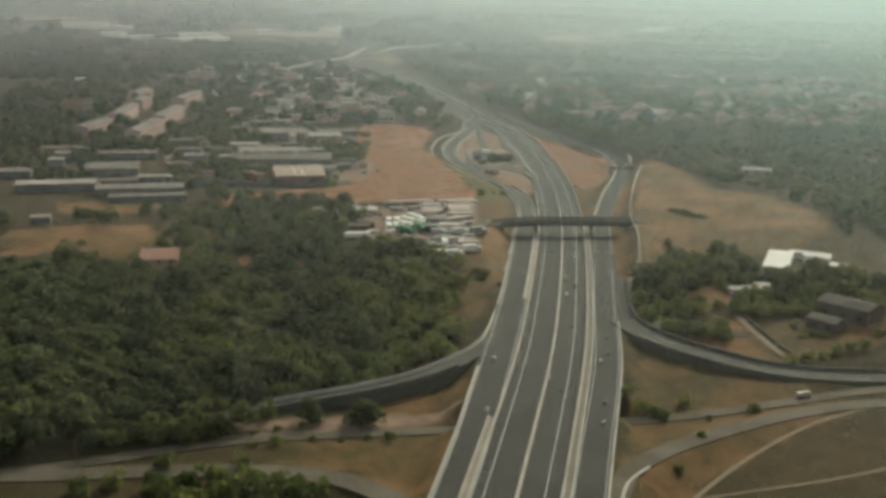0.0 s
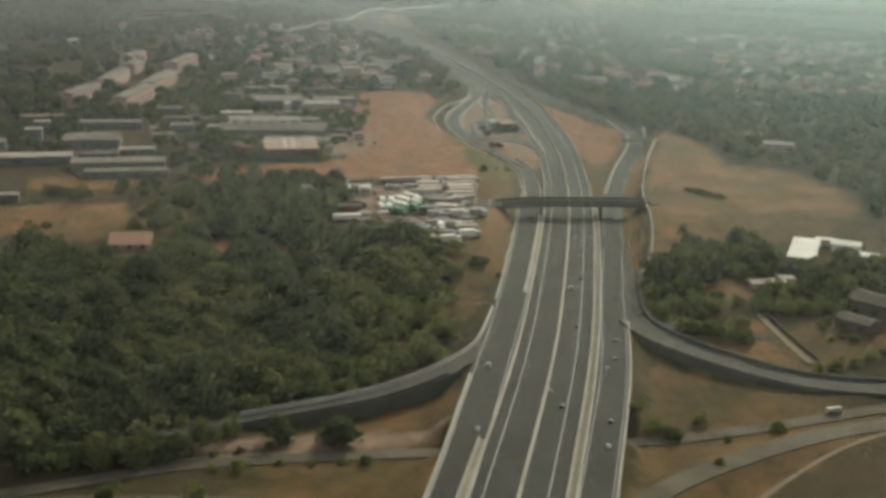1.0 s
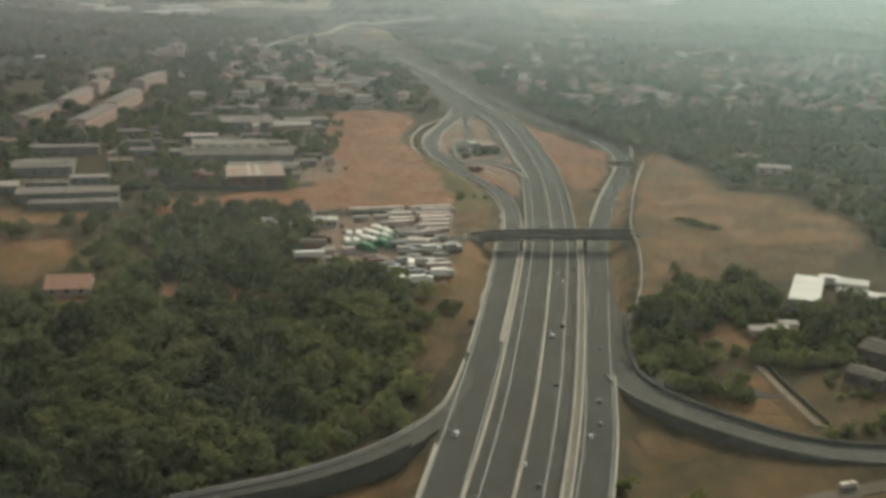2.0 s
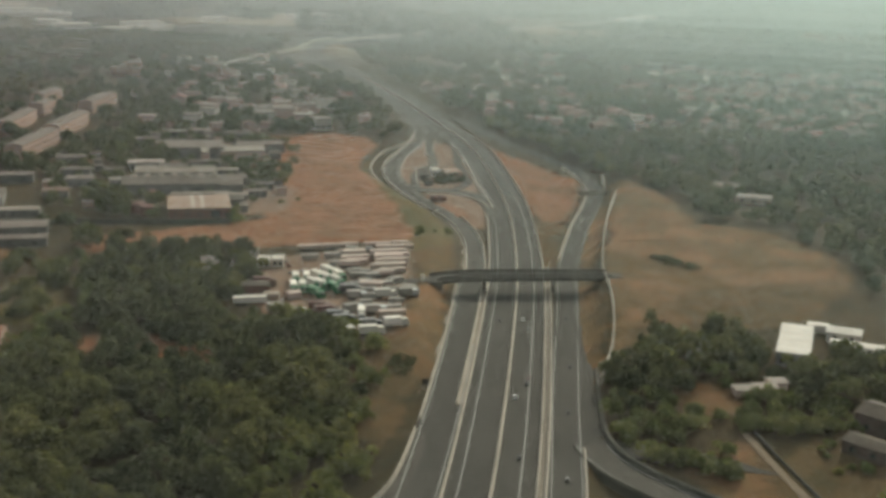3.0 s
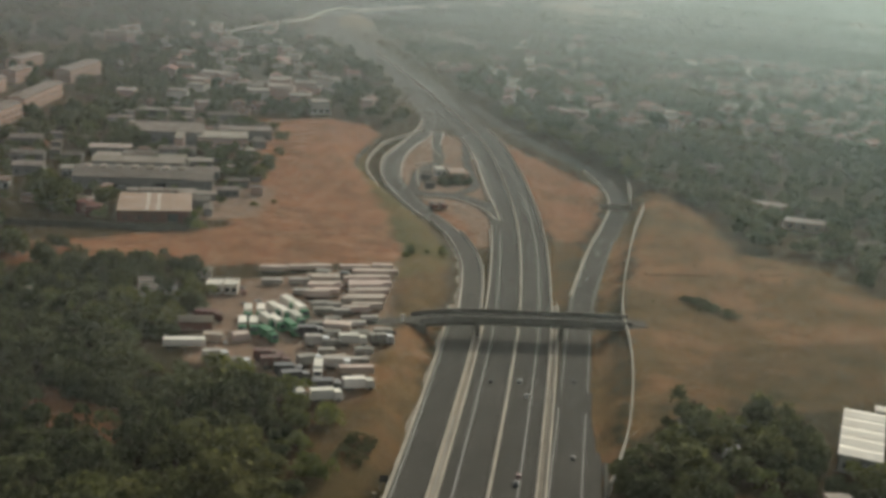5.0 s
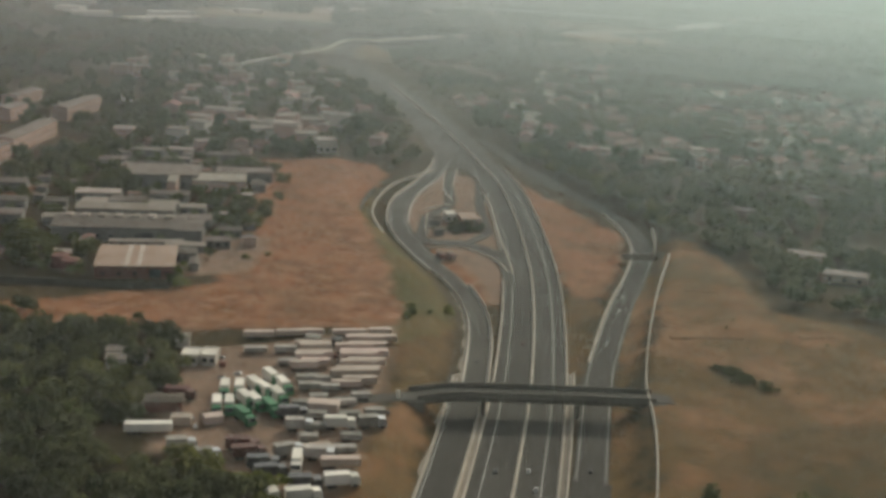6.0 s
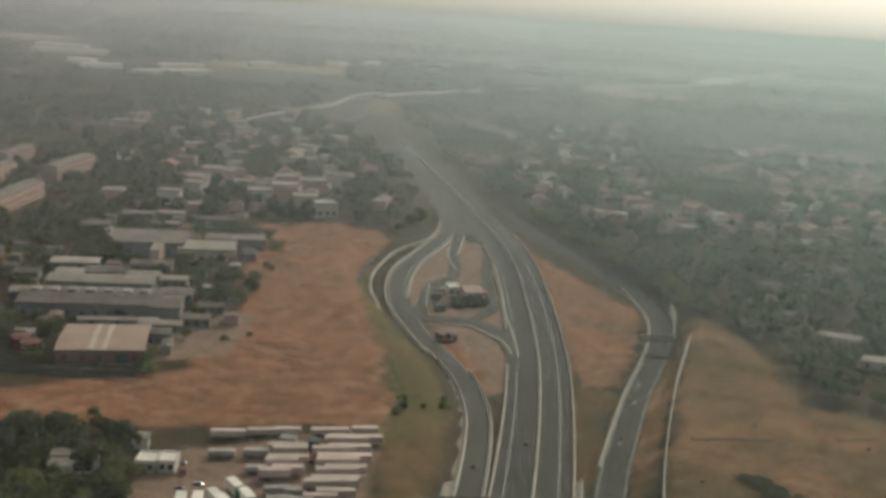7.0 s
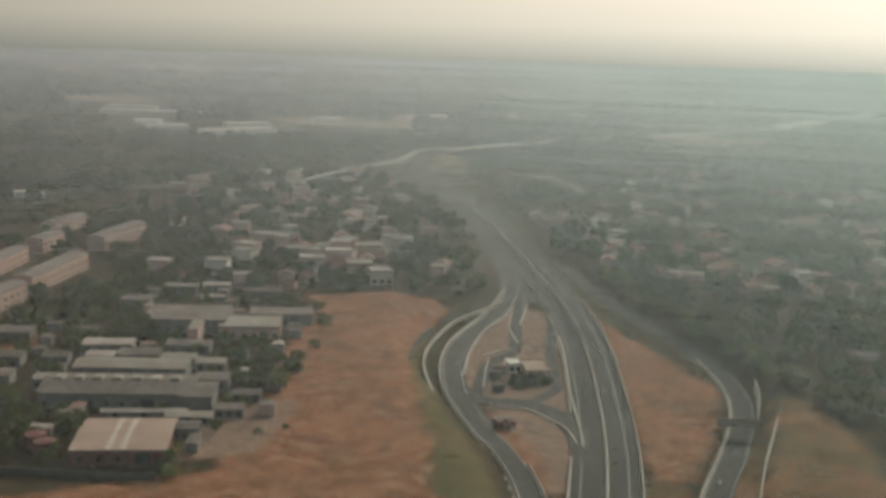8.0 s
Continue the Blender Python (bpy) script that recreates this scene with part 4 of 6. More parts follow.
rng_np = np.random.RandomState(5)
rng_py = random.Random(5)
fx, fy = jittered(-330, -60, 215, 505, 7.0, rng_np)
ok = (inside_distance(FOREST, fx, fy) > 0) & clear_of_roads(fx, fy, 2.5)
for c in CLEARINGS:
    ok &= inside_distance(c, fx, fy) < 0
fx, fy = fx[ok], fy[ok]
near = fx > -62 - (fy - 215) * 0.36 - 60
shade = smooth_noise(fx, fy, 45)
LOW_EDGE = [(-138, 474), (-119, 474), (-108, 452), (-128, 452)]
for x, y, s in zip(fx[near], fy[near], shade[near]):
    edge = inside_distance(FOREST, np.array([x]), np.array([y]))[0]
    kind = "young" if edge < 7 or (x > -90 and 330 < y < 400) else ("dark" if s > 0.1 or y > 420 else "broad")
    low = inside_distance(LOW_EDGE, np.array([x]), np.array([y]))[0] > -1.5
    plant("young" if low else kind, x, y, rng_py.uniform(0.35, 0.55) if low else rng_py.uniform(0.75, 1.2), rng_py)


def scatter_crowns(name, places, scales, mat, quads, size, label, seeds=6, radius=4.6, height=8.0):
    """Many crowns joined into one mesh."""
    base = [crown(100 + k, quads, radius, height, size, 7) for k in range(seeds)]
    vs, fs, n = [], [], 0
    r = np.random.RandomState(len(places))
    zs = ground_level(places[:, 0], places[:, 1])
    for i, (p, s) in enumerate(zip(places, scales)):
        v, f = base[i % seeds]
        a = r.uniform(0, 6.28)
        rot = np.array([[math.cos(a), math.sin(a), 0], [-math.sin(a), math.cos(a), 0], [0, 0, r.uniform(0.8, 1.15)]])
        vs.append(v @ rot * s + np.array([p[0], p[1], zs[i] + 0.3]))
        fs.append(f + n)
        n += len(v)
    me = bpy.data.meshes.new(name)
    me.from_pydata(np.concatenate(vs).tolist(), [], np.concatenate(fs).tolist())
    me.materials.append(mat)
    return tagged(new(name, me), label, "trees", kind="stuff")


rest = np.stack([fx[~near], fy[~near]], 1)
scatter_crowns("woodland", rest, rng_np.uniform(0.85, 1.35, len(rest)), LEAF_WOOD, 260, 0.85, "deep green woodland beyond the roadside trees")

# trees and bushes that stand singly
for x, y, s in ((-134, 267, 1.0), (-128, 268, 1.0), (-123, 271.5, 1.0), (-118, 275, 1.05), (-113, 278.5, 1.0), (-109, 284, 0.85), (-120, 270, 0.8), (-115, 274, 0.8), (-140, 263, 1.0)):
    plant("broad", x, y, s, rng_py, "dense green tree between the lower road and the ramp", "trees below the ramp")
for x, y, k, s in ((-68.3, 284.6, "young", 0.5), (-96, 274, "young", 0.5), (-98.6, 256.7, "young", 0.7), (-117.5, 252.4, "young", 0.7)):
    plant(k, x, y, s, rng_py, "small round green tree beside the lower road", "trees beside the lower road")
for x, y, s in ((-89, 244, 0.95), (-80, 242, 1.05), (-76, 247, 0.7), (-114, 241, 1.0), (-108, 236, 1.1), (-92, 232, 1.1), (-103, 231, 1.0), (-78, 233, 1.0), (-113, 237, 0.9), (-96, 239, 1.0), (-85, 235, 1.1), (-71, 239, 0.7), (-100, 246, 0.5), (-125, 240, 0.8), (-132, 236, 0.9), (-104, 279, 0.35), (-99, 283, 0.3), (-93, 287, 0.35), (-88, 279, 0.35), (-107, 243, 1.0), (-101, 247, 0.95), (-94, 248, 1.0), (-87, 249, 0.95), (-82, 247, 0.9), (-98, 241, 1.1), (-90, 242, 1.1), (-84, 240, 1.0), (-105, 237, 1.0), (-80, 280, 0.3), (-74, 283, 0.35), (-101, 272, 0.35)):
    plant("young", x, y, s, rng_py, "green shrub beside the loop road", "shrubs beside the loop road")
for x, y, s in ((7, 278.4, 0.5), (-8.0, 324, 0.6), (-3.2, 319, 0.8), (1.0, 317.5, 0.75), (2.5, 316, 0.6), (8, 327, 0.6), (27.6, 328, 0.65), (14.8, 319.6, 0.35), (12, 300, 0.4)):
    plant("young", x, y, s, rng_py, "low dark green shrub on the dry bank", "shrubs on the dry bank")
YARD_TREES = "tall green tree between the yard and the houses"
for x, y, k, s in ((5.3, 468.4, "dark", 0.8), (15.9, 464.7, "dark", 1.0), (21.9, 474.5, "dark", 1.05), (30.1, 470, "dark", 0.95), (26, 462, "dark", 0.9), (20, 458, "broad", 0.8), (33, 459, "dark", 0.8),
                   (-7.5, 424, "young", 0.8), (-2.6, 431, "dark", 0.8), (3.7, 430, "dark", 0.9), (-6, 440, "dark", 0.75), (0, 443, "dark", 0.85), (7, 441, "broad", 0.85), (-3, 419, "dark", 0.7), (10, 434, "dark", 0.8),
                   (14, 446, "dark", 0.75), (44, 447, "broad", 0.8), (52, 452, "broad", 0.9), (60, 455, "dark", 0.9), (57, 466, "broad", 0.8), (66, 462, "dark", 0.8), (3, 408, "young", 0.7), (-4, 399, "young", 0.7)):
    plant(k, x, y, s, rng_py, YARD_TREES, "trees round the white-roofed houses")
for i in range(26):        # two long hedges
    u = i / 12 if i < 13 else (i - 13) / 12
    x, y = (2 + 20 * u, 392 - 6 * u) if i < 13 else (26 + 26 * u, 414 + 3 * u)
    plant("young", x + rng_py.uniform(-1, 1), y + rng_py.uniform(-2.5, 2.5), rng_py.uniform(0.6, 0.85), rng_py, "bright green garden hedge tree", "hedge by the slip road")
for x, y, k, s in ((-158, 523, "dark", 0.9), (-150, 530, "dark", 1.0), (-166, 515, "dark", 1.1), (-146, 520, "broad", 0.8), (-141, 510, "broad", 0.9), (-138, 503, "dark", 0.7), (-175, 525, "dark", 1.0), (-185, 520, "dark", 1.1),
                   (-171, 535, "dark", 0.7), (-161, 541, "dark", 0.7), (-195, 512, "dark", 1.0), (-200, 530, "dark", 0.9), (-205, 545, "dark", 1.0), (-150, 497, "broad", 1.0), (-160, 500, "dark", 1.1), (-141, 488, "broad", 0.9), (-215, 535, "broad", 1.1), (-180, 505, "broad", 1.1)):
    plant(k, x, y, s, rng_py, "dark green tree beside the lorry yard", "trees beside the lorry yard")
for x, y, k, s in ((-176, 590, "dark", 0.7), (-172, 586, "young", 0.8), (-178, 596, "young", 0.8), (-193, 672, "dark", 0.9), (-187, 676, "dark", 0.9), (-191, 684, "dark", 1.0), (-184, 690, "dark", 0.9), (-180, 668, "broad", 0.7),
                   (-183, 660, "dark", 0.8), (-262, 716, "dark", 1.1), (-254, 712, "dark", 1.0), (-266, 706, "dark", 0.9), (-259, 706, "dark", 1.0), (-166, 626, "young", 0.4), (-160, 634, "young", 0.3),
                   (-225, 596, "dark", 1.0), (-232, 590, "broad", 1.1), (-240, 602, "dark", 1.0), (-244, 612, "dark", 0.9), (-250, 622, "broad", 1.0), (-218, 606, "dark", 0.6), (-296, 742, "broad", 0.9), (-290, 730, "young", 1.0), (-300, 760, "broad", 1.0)):
    plant(k, x, y, s, rng_py, "dark green tree between the sheds", "trees between the sheds")
for x, y, s in ((-114, 723, 0.45), (-110.5, 725, 0.5), (-106.5, 726, 0.5), (-103, 727, 0.5), (-99.5, 728, 0.45), (-117.5, 722, 0.35), (-108, 722, 0.4)):
    plant("dark", x, y, s, rng_py, "small dark tree in front of the service building", "trees of the rest area")
for x, y, s in ((-93.6, 589, 0.5), (-95, 596, 0.45), (-84.6, 600, 0.5), (-85.5, 607, 0.5), (-94, 584, 0.4), (-88, 592, 0.3)):
    plant("young", x, y, s, rng_py, "bright green roadside shrub on the verge", "shrubs on the verge")

# tiny crowns added in place of a flat dark patch of unknown origin
thicket = np.array([(-73 + 7.5 * rng_py.random(), 426.5 + k / 9 + rng_py.gauss(0, 0.6)) for k in range(120)])
scatter_crowns("thicket", thicket, rng_np.uniform(0.07, 0.14, len(thicket)), LEAF_DARK, 60, 1.5, "low dark patch of small crowns on the verge beside the carriageway")
for x, y, s in ((-92.5, 290.5, 0.72), (-79.3, 295.6, 0.85), (-75.3, 294, 0.9)):
    plant("dark", x, y, s, rng_py, "tall dark tree below the ramp wall", "trees below the ramp wall")

YARD_SIDE = [(-204, 532), (-171, 534), (-148, 518), (-141, 509), (-138, 488), (-132, 473), (-115.5, 463), (-93, 456), (-86, 450), (-100, 446), (-145, 455), (-190, 495)]
tx, ty = jittered(-206, -84, 444, 536, 7.0, rng_np)
for x, y in zip(tx, ty):
    if inside_distance(YARD_SIDE, np.array([x]), np.array([y]))[0] > 0 and inside_distance(FOREST, np.array([x]), np.array([y]))[0] < 2 and math.hypot(x + 128, y - 475) > 9.5 and inside_distance(LOW_EDGE, np.array([x]), np.array([y]))[0] < -1 and math.hypot(x + 158, y - 517) > 6:
        plant(rng_py.choice(("dark", "dark", "broad")), x, y, rng_py.uniform(0.6, 0.95), rng_py, "dark green tree beside the lorry yard", "trees beside the lorry yard")
HEDGE = [(23.2, 409.3), (26, 428), (33, 432), (52.8, 443.5), (53, 424), (44, 416), (35.6, 410)]
tx, ty = jittered(22, 55, 408, 445, 5.0, rng_np)
for x, y in zip(tx, ty):
    if inside_distance(HEDGE, np.array([x]), np.array([y]))[0] > 0:
        plant("young", x, y, rng_py.uniform(0.6, 0.85), rng_py, "dense green hedge tree in the farm garden", "hedge in the farm garden")
for x, y, s in ((41, 363.5, 0.6), (46, 368, 0.65), (51, 372, 0.6), (56, 376, 0.65), (61, 380, 0.6), (66, 384, 0.6)):
    plant("young", x, y + 4, s, rng_py, "green tree in front of the brick farmhouse", "trees in front of the farmhouse")

for i in range(30):
    x, y = rng_py.uniform(42, 84), rng_py.uniform(386, 424)
    if abs((x - 63) * 0.9 - (y - 411) * 0.44) > 12 or abs((x - 63) * 0.44 + (y - 411) * 0.9) > 9:
        plant("young", x, y, rng_py.uniform(0.3, 0.65), rng_py, "green garden shrub beside the farmhouse", "shrubs beside the farmhouse")

for i in range(110):        # loose trees over the western fields
    x, y = rng_py.uniform(-330, -190), rng_py.uniform(400, 520)
    if y - 400 > (x + 330) * 0.9 + 20 or any(inside_distance(q, np.array([x]), np.array([y]))[0] > -3 for q in STRAW_ZONES[:2] + EARTH_ZONES + [FOREST]) or math.hypot(x + 195, y - 419) < 15:
        continue
    plant("broad", x, y, rng_py.uniform(0.4, 0.9), rng_py, "green tree at the edge of the western fields", "trees of the western fields")

for i in range(44):        # dark trees crowding the far slip road
    u = rng_py.random()
    k = int(np.interp(760 + 150 * u, RIGHT_ROAD[:, 1], np.arange(len(RIGHT_ROAD))))
    side = rng_py.uniform(9.0, 17.0)
    nrm = normals(RIGHT_ROAD)[k]
    plant("broad", RIGHT_ROAD[k, 0] + nrm[0] * side, RIGHT_ROAD[k, 1] + nrm[1] * side, rng_py.uniform(0.5, 0.8), rng_py, "green tree crowding the slip road", "trees along the slip road")
for pts, h in (([(-12, 597), (-4, 600.5), (3, 603), (10, 605)], 0.9), ([(28, 612), (34, 615.5), (39, 618)], 0.8), ([(-9, 653), (-4, 654.5), (2, 655)], 0.7)):
    line = spline([(x, y, level_at(x, y)) for x, y in pts], 2)
    tagged(part("earth_bank", sweep(line, [(-2.2, -0.3), (1.7, -0.3), (1.0, 0.3 * h), (0.1, 0.55 * h), (-0.9, 0.4 * h)]), SOIL), "low bank of bare brown soil in the dry field", "bank", kind="structure")

# grove round the white-roofed houses
GROVE = [(-9, 400), (-8, 440), (-2, 470), (12, 480), (34, 478), (37, 462), (55, 452), (80, 458), (100, 440), (84, 410), (50, 425), (26, 420), (20, 396), (4, 388)]
GAPS = [[(22, 413), (31, 413), (44, 376), (36, 372)], [(48, 398), (76, 392), (80, 420), (52, 424)], [(22, 415), (40, 430), (37, 446), (26, 440)], [(8, 438), (18, 441), (27, 430), (22, 420), (14, 418), (7, 425)], [(52, 412), (70, 410), (72, 430), (52, 432)], [(36, 455), (50, 455), (56, 488), (38, 486)]]
tx, ty = jittered(-10, 104, 386, 484, 7.2, rng_np)
ok = (inside_distance(GROVE, tx, ty) > 0) & clear_of_roads(tx, ty, 3)
for g in GAPS:
    ok &= inside_distance(g, tx, ty) < -1
for x, y in zip(tx[ok], ty[ok]):
    plant(rng_py.choice(("dark", "broad", "young")) if y > 425 else "young", x, y, rng_py.uniform(0.6, 0.95), rng_py, YARD_TREES, "trees round the white-roofed houses")

scrub = []
for i in range(150):     # low scrub in a hollow of the dry field
    u = rng_py.random()
    scrub.append((2 + 16 * u + rng_py.gauss(0, 1.4), 573 - 13 * u + rng_py.gauss(0, 0.8 + 7.0 * u * (1 - u))) if i < 138 else (rng_py.uniform(-10, 36), rng_py.uniform(560, 625)))
scatter_crowns("scrub", np.array(scrub), rng_np.uniform(0.07, 0.16, len(scrub)), LEAF_DARK, 60, 1.6, "low dark green scrub in a hollow of the dry field")

# plots of the suburban houses
hx, hy = jittered(-190, 240, 640, 1420, 20.0, rng_np)
keep = clear_of_roads(hx, hy, 14) & (hx > np.interp(hy, HIGHWAY[:, 1], HIGHWAY[:, 0]) + 30) & (hx < 40 + (hy - 500) * 0.24)
for z in STRAW_ZONES + EARTH_ZONES:
    keep &= inside_distance(z, hx, hy) < -8
keep &= (hy > 800) | (hx > 70)
town = (hy > 900) & (hy < 1290) & (hx > -125 - (hy - 900) * 0.1)
keep &= np.where(town, (smooth_noise(hx, hy, 90) > -0.2) & (rng_np.rand(len(hx)) < 0.8), (smooth_noise(hx, hy, 120) > 0.08) & (rng_np.rand(len(hx)) < 0.4))
SUBURB = list(zip(hx[keep], hy[keep]))[:350]
hx, hy = jittered(-560, -190, 815, 1300, 26.0, rng_np)
keep = clear_of_roads(hx, hy, 16) & (hx < np.interp(hy, HIGHWAY[:, 1], HIGHWAY[:, 0]) - 34) & (hx > -hy * 0.42)
for z in EARTH_ZONES:
    keep &= inside_distance(z, hx, hy) < -8
for a in ((-373, 885), (-350, 790), (-336, 730), (-385, 794), (-373, 718), (-402, 850), (-428, 905)):
    keep &= np.hypot(hx - a[0], hy - a[1]) > 45
keep &= (smooth_noise(hx + 500, hy, 110) > -0.1) & (rng_np.rand(len(hx)) < 0.7)
VILLAGE = list(zip(hx[keep], hy[keep]))[:75]

# sheds of the western yard: x, y, width, depth, height, roof
WEST_SHEDS = [(-301, 537, 38, 11, 4.0, ROOF_PALE), (-297, 590, 28, 21, 4.2, ROOF_GREY), (-311, 636, 34, 9, 4.0, ROOF_GREY), (-264, 572, 17, 6, 3.4, ROOF_PALE), (-329, 589, 8, 7, 6.5, ROOF_PALE), (-338, 613, 8, 6, 6.0, ROOF_PALE),
              (-257, 539, 42, 12, 4.0, ROOF_GREY), (-246, 524, 36, 7, 3.2, ROOF_GREY), (-268, 612, 11, 8, 3.6, ROOF_TILE), (-276, 556, 18, 7, 3.4, ROOF_GREY), (-270, 467, 8, 4, 3.0, ROOF_PALE), (-345, 560, 30, 10, 4.0, ROOF_GREY), (-352, 640, 26, 9, 4.0, ROOF_TILE)]
# far woods and hedges
gx, gy = jittered(-900, 330, 545, 1500, 11.0, rng_np)
nz = smooth_noise(gx, gy, 70) + 0.5 * smooth_noise(gx, gy, 22)
dense = (gx > -30) & (gy < 900) & (gy > 690) | (gx > 20) & (gy < 900) | (gx < -225) & (gy < 700) | (gy > 830) & (gx > -230) & (gx < -90)
way_x = np.interp(gy, HIGHWAY[:, 1], HIGHWAY[:, 0])
dense |= (gx > way_x + 24) & (gx < way_x + 62) & (gy > 880) & (gy < 1150)
slip_side = (gx > np.interp(gy, RIGHT_ROAD[:, 1], RIGHT_ROAD[:, 0]) + 14) & (gy > 745) & (gy < 960) & (gx < 0)
keep = (clear_of_roads(gx, gy, 6) | slip_side & clear_of_roads(gx, gy, 2)) & (nz > np.where(slip_side | dense & (gx < 20), -0.7, np.where(dense, -0.62, -0.25))) & (gx > -gy * 0.78) & (gx < 60 + gy * 0.22)
for z in EARTH_ZONES + STRAW_ZONES + BANK_ZONES + DIRT_ZONES:
    keep &= inside_distance(z, gx, gy) < -2
keep &= ~((gx < -150) & (gx > -300) & (gy < 800) & (gy > 560))          # shed quarter
keep &= ~((gx > -165) & (gx < -60) & (gy < 860))                         # verge and rest area
keep &= (gy > 640) | (gx > 62) & (gy > 500) | (gx < -232)
keep &= rng_np.rand(len(gx)) < 0.85
for a, b, k in ((-378, 884, 34), (-351, 786, 38), (-336, 717, 36), (-387, 791, 36), (-373, 718, 30), (-402, 852, 20), (-428, 906, 26)):        # lawns round the apartment blocks
    keep &= np.hypot((gx - a) / 15, (gy - b + 4) / k) > 1
for a, b, w, d, h, m in WEST_SHEDS:
    keep &= np.hypot((gx - a) / (w / 2 + 4), (gy - b + 6) / (d / 2 + 10)) > 1
for a, b in SUBURB + VILLAGE:        # no trees on the houses or close in front of them
    keep &= np.hypot(gx - a, (gy - b + 4) * 0.7) > 6.5
for a, b in ((20, 742), (36, 716), (58, 735), (12, 790), (48, 690), (70, 664), (33, 894), (43, 835), (-30, 905), (-70, 925), (88, 1126), (61, 1019)):
    keep &= np.hypot((gx - a) * 0.75, (gy - b + 6) * 0.7) > 7
far = np.stack([gx[keep], gy[keep]], 1)
# one foliage colour for all far trees, with lighter olive patches
LEAF_FAR = material("far_foliage", (0.05, 0.07, 0.034), (0.082, 0.1, 0.047), 0.02, 0.9, 0.0, 0.1, 0.75, 0.009, (0.14, 0.13, 0.062), per_island=0.05, thin=0.5)
scatter_crowns("far_woodland", far, rng_np.uniform(0.6, 1.15, len(far)), LEAF_FAR, 100, 1.75, "green trees scattered between the distant houses")
FAR_ROOFS = [(-1236, 2348, -1216, 2377), (-1367, 2698, -1323, 2772), (-941, 1733, -813, 1767), (-811, 1607, -781, 1610), (-674, 1518, -622, 1594), (-640, 1762, -614, 1785), (-552, 1897, -514, 1947),
             (-537, 1005, -522, 1018), (-487, 1914, -433, 2022), (-376, 2075, -357, 2109), (-58, 2077, -11, 2197), (21, 2297, 77, 2444), (-985, 1810, -915, 1826), (-699, 1624, -661, 1664), (-760, 1545, -722, 1572), (-1281, 2440, -1272, 2500), (-18, 1366, 2, 1369), (-146, 1330, -135, 1337), (-147, 1077, -143, 1079)]
gx, gy = jittered(-2600, 900, 1480, 3600, 34.0, rng_np)
nz = smooth_noise(gx, gy * 1.8, 260)
keep = clear_of_roads(gx, gy, 12) & (nz > -0.02) & (np.hypot(gx, gy) < 3400) & (gx > -gy * 0.8) & (gx < 60 + gy * 0.25)
for a, b, c, d in FAR_ROOFS:           # open ground in front of the far sheds
    keep &= (gx < min(a, c) - 20) | (gx > max(a, c) + 20) | (gy < min(b, d) - 130) | (gy > max(b, d) + 40)
horizon = np.stack([gx[keep], gy[keep]], 1)
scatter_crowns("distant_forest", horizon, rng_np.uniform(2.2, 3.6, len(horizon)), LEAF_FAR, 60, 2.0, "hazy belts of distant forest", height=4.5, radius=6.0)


# ---- buildings ----
def gable_roof(w, d, h, rise, over=0.4, t=0.18):
    """Ridge along x."""
    a, b = w / 2 + over, d / 2 + over
    lo = h - rise * over / (d / 2)
    prof = [(-b, lo), (b, lo), (0, h + rise)]
    top = [(-b, lo + t), (0, h + rise + t), (b, lo + t)]
    return Build().extrude_x([prof[0], prof[2], prof[1], top[2], top[1], top[0]][::-1], -a, a)


def gable_walls(w, d, h, rise):
    return Build().extrude_x([(-d / 2, -0.8), (d / 2, -0.8), (d / 2, h), (0, h + rise), (-d / 2, h)], -w / 2, w / 2)


def flat_roof(w, d, h, rim=0.35):
    b = Build().box(-w / 2 - 0.15, -d / 2 - 0.15, h, w / 2 + 0.15, d / 2 + 0.15, h + 0.25)
    for x0, y0, x1, y1 in ((-w / 2 - 0.15, -d / 2 - 0.15, w / 2 + 0.15, -d / 2 + 0.1), (-w / 2 - 0.15, d / 2 - 0.1, w / 2 + 0.15, d / 2 + 0.15),
                           (-w / 2 - 0.15, -d / 2 + 0.1, -w / 2 + 0.1, d / 2 - 0.1), (w / 2 - 0.1, -d / 2 + 0.1, w / 2 + 0.15, d / 2 - 0.1)):
        b.box(x0, y0, h + 0.25, x1, y1, h + 0.25 + rim)
    return b


def window_row(parent, w, d, z0, z1, count, side=-1, width=1.2, name="window"):
    for i in range(count):
        x = -w / 2 + w * (i + 0.5) / count
        y = side * (d / 2 + 0.02)
        wd = part(name, Build().box(-width / 2, -0.06, z0, width / 2, 0.06, z1), GLASS, parent)
        wd.location = (x, y, 0)


footprints = []


def building(name, label, category, x, y, w, d, h, turn, walls, roof, rise=0.0, windows=0, storeys=1, group="", door=False, z=None):
    ob = empty(name, label, category, group, m=pose(x, y, level_at(x, y) if z is None else z, 0, 0, turn))
    footprints.append((x, y, w / 2, d / 2, turn))
    if rise:
        part("wall", gable_walls(w, d, h, rise), walls, ob)
        part("roof", gable_roof(w, d, h, rise), roof, ob)
    else:
        part("wall", Build().box(-w / 2, -d / 2, -0.8, w / 2, d / 2, h), walls, ob)
        part("roof", flat_roof(w, d, h), roof, ob)
    for k in range(storeys if windows else 0):
        z0 = 0.9 + 2.9 * k
        window_row(ob, w, d, z0, z0 + 1.3, windows)
    if door:
        part("door", Build().box(w * 0.18, -d / 2 - 0.08, 0, w * 0.18 + min(4, w * 0.2), -d / 2 + 0.04, min(3.2, h * 0.8)), DARK, ob)
    return ob


def roof_of(ob):
    return next(c for c in ob.children if c.name.startswith("roof"))


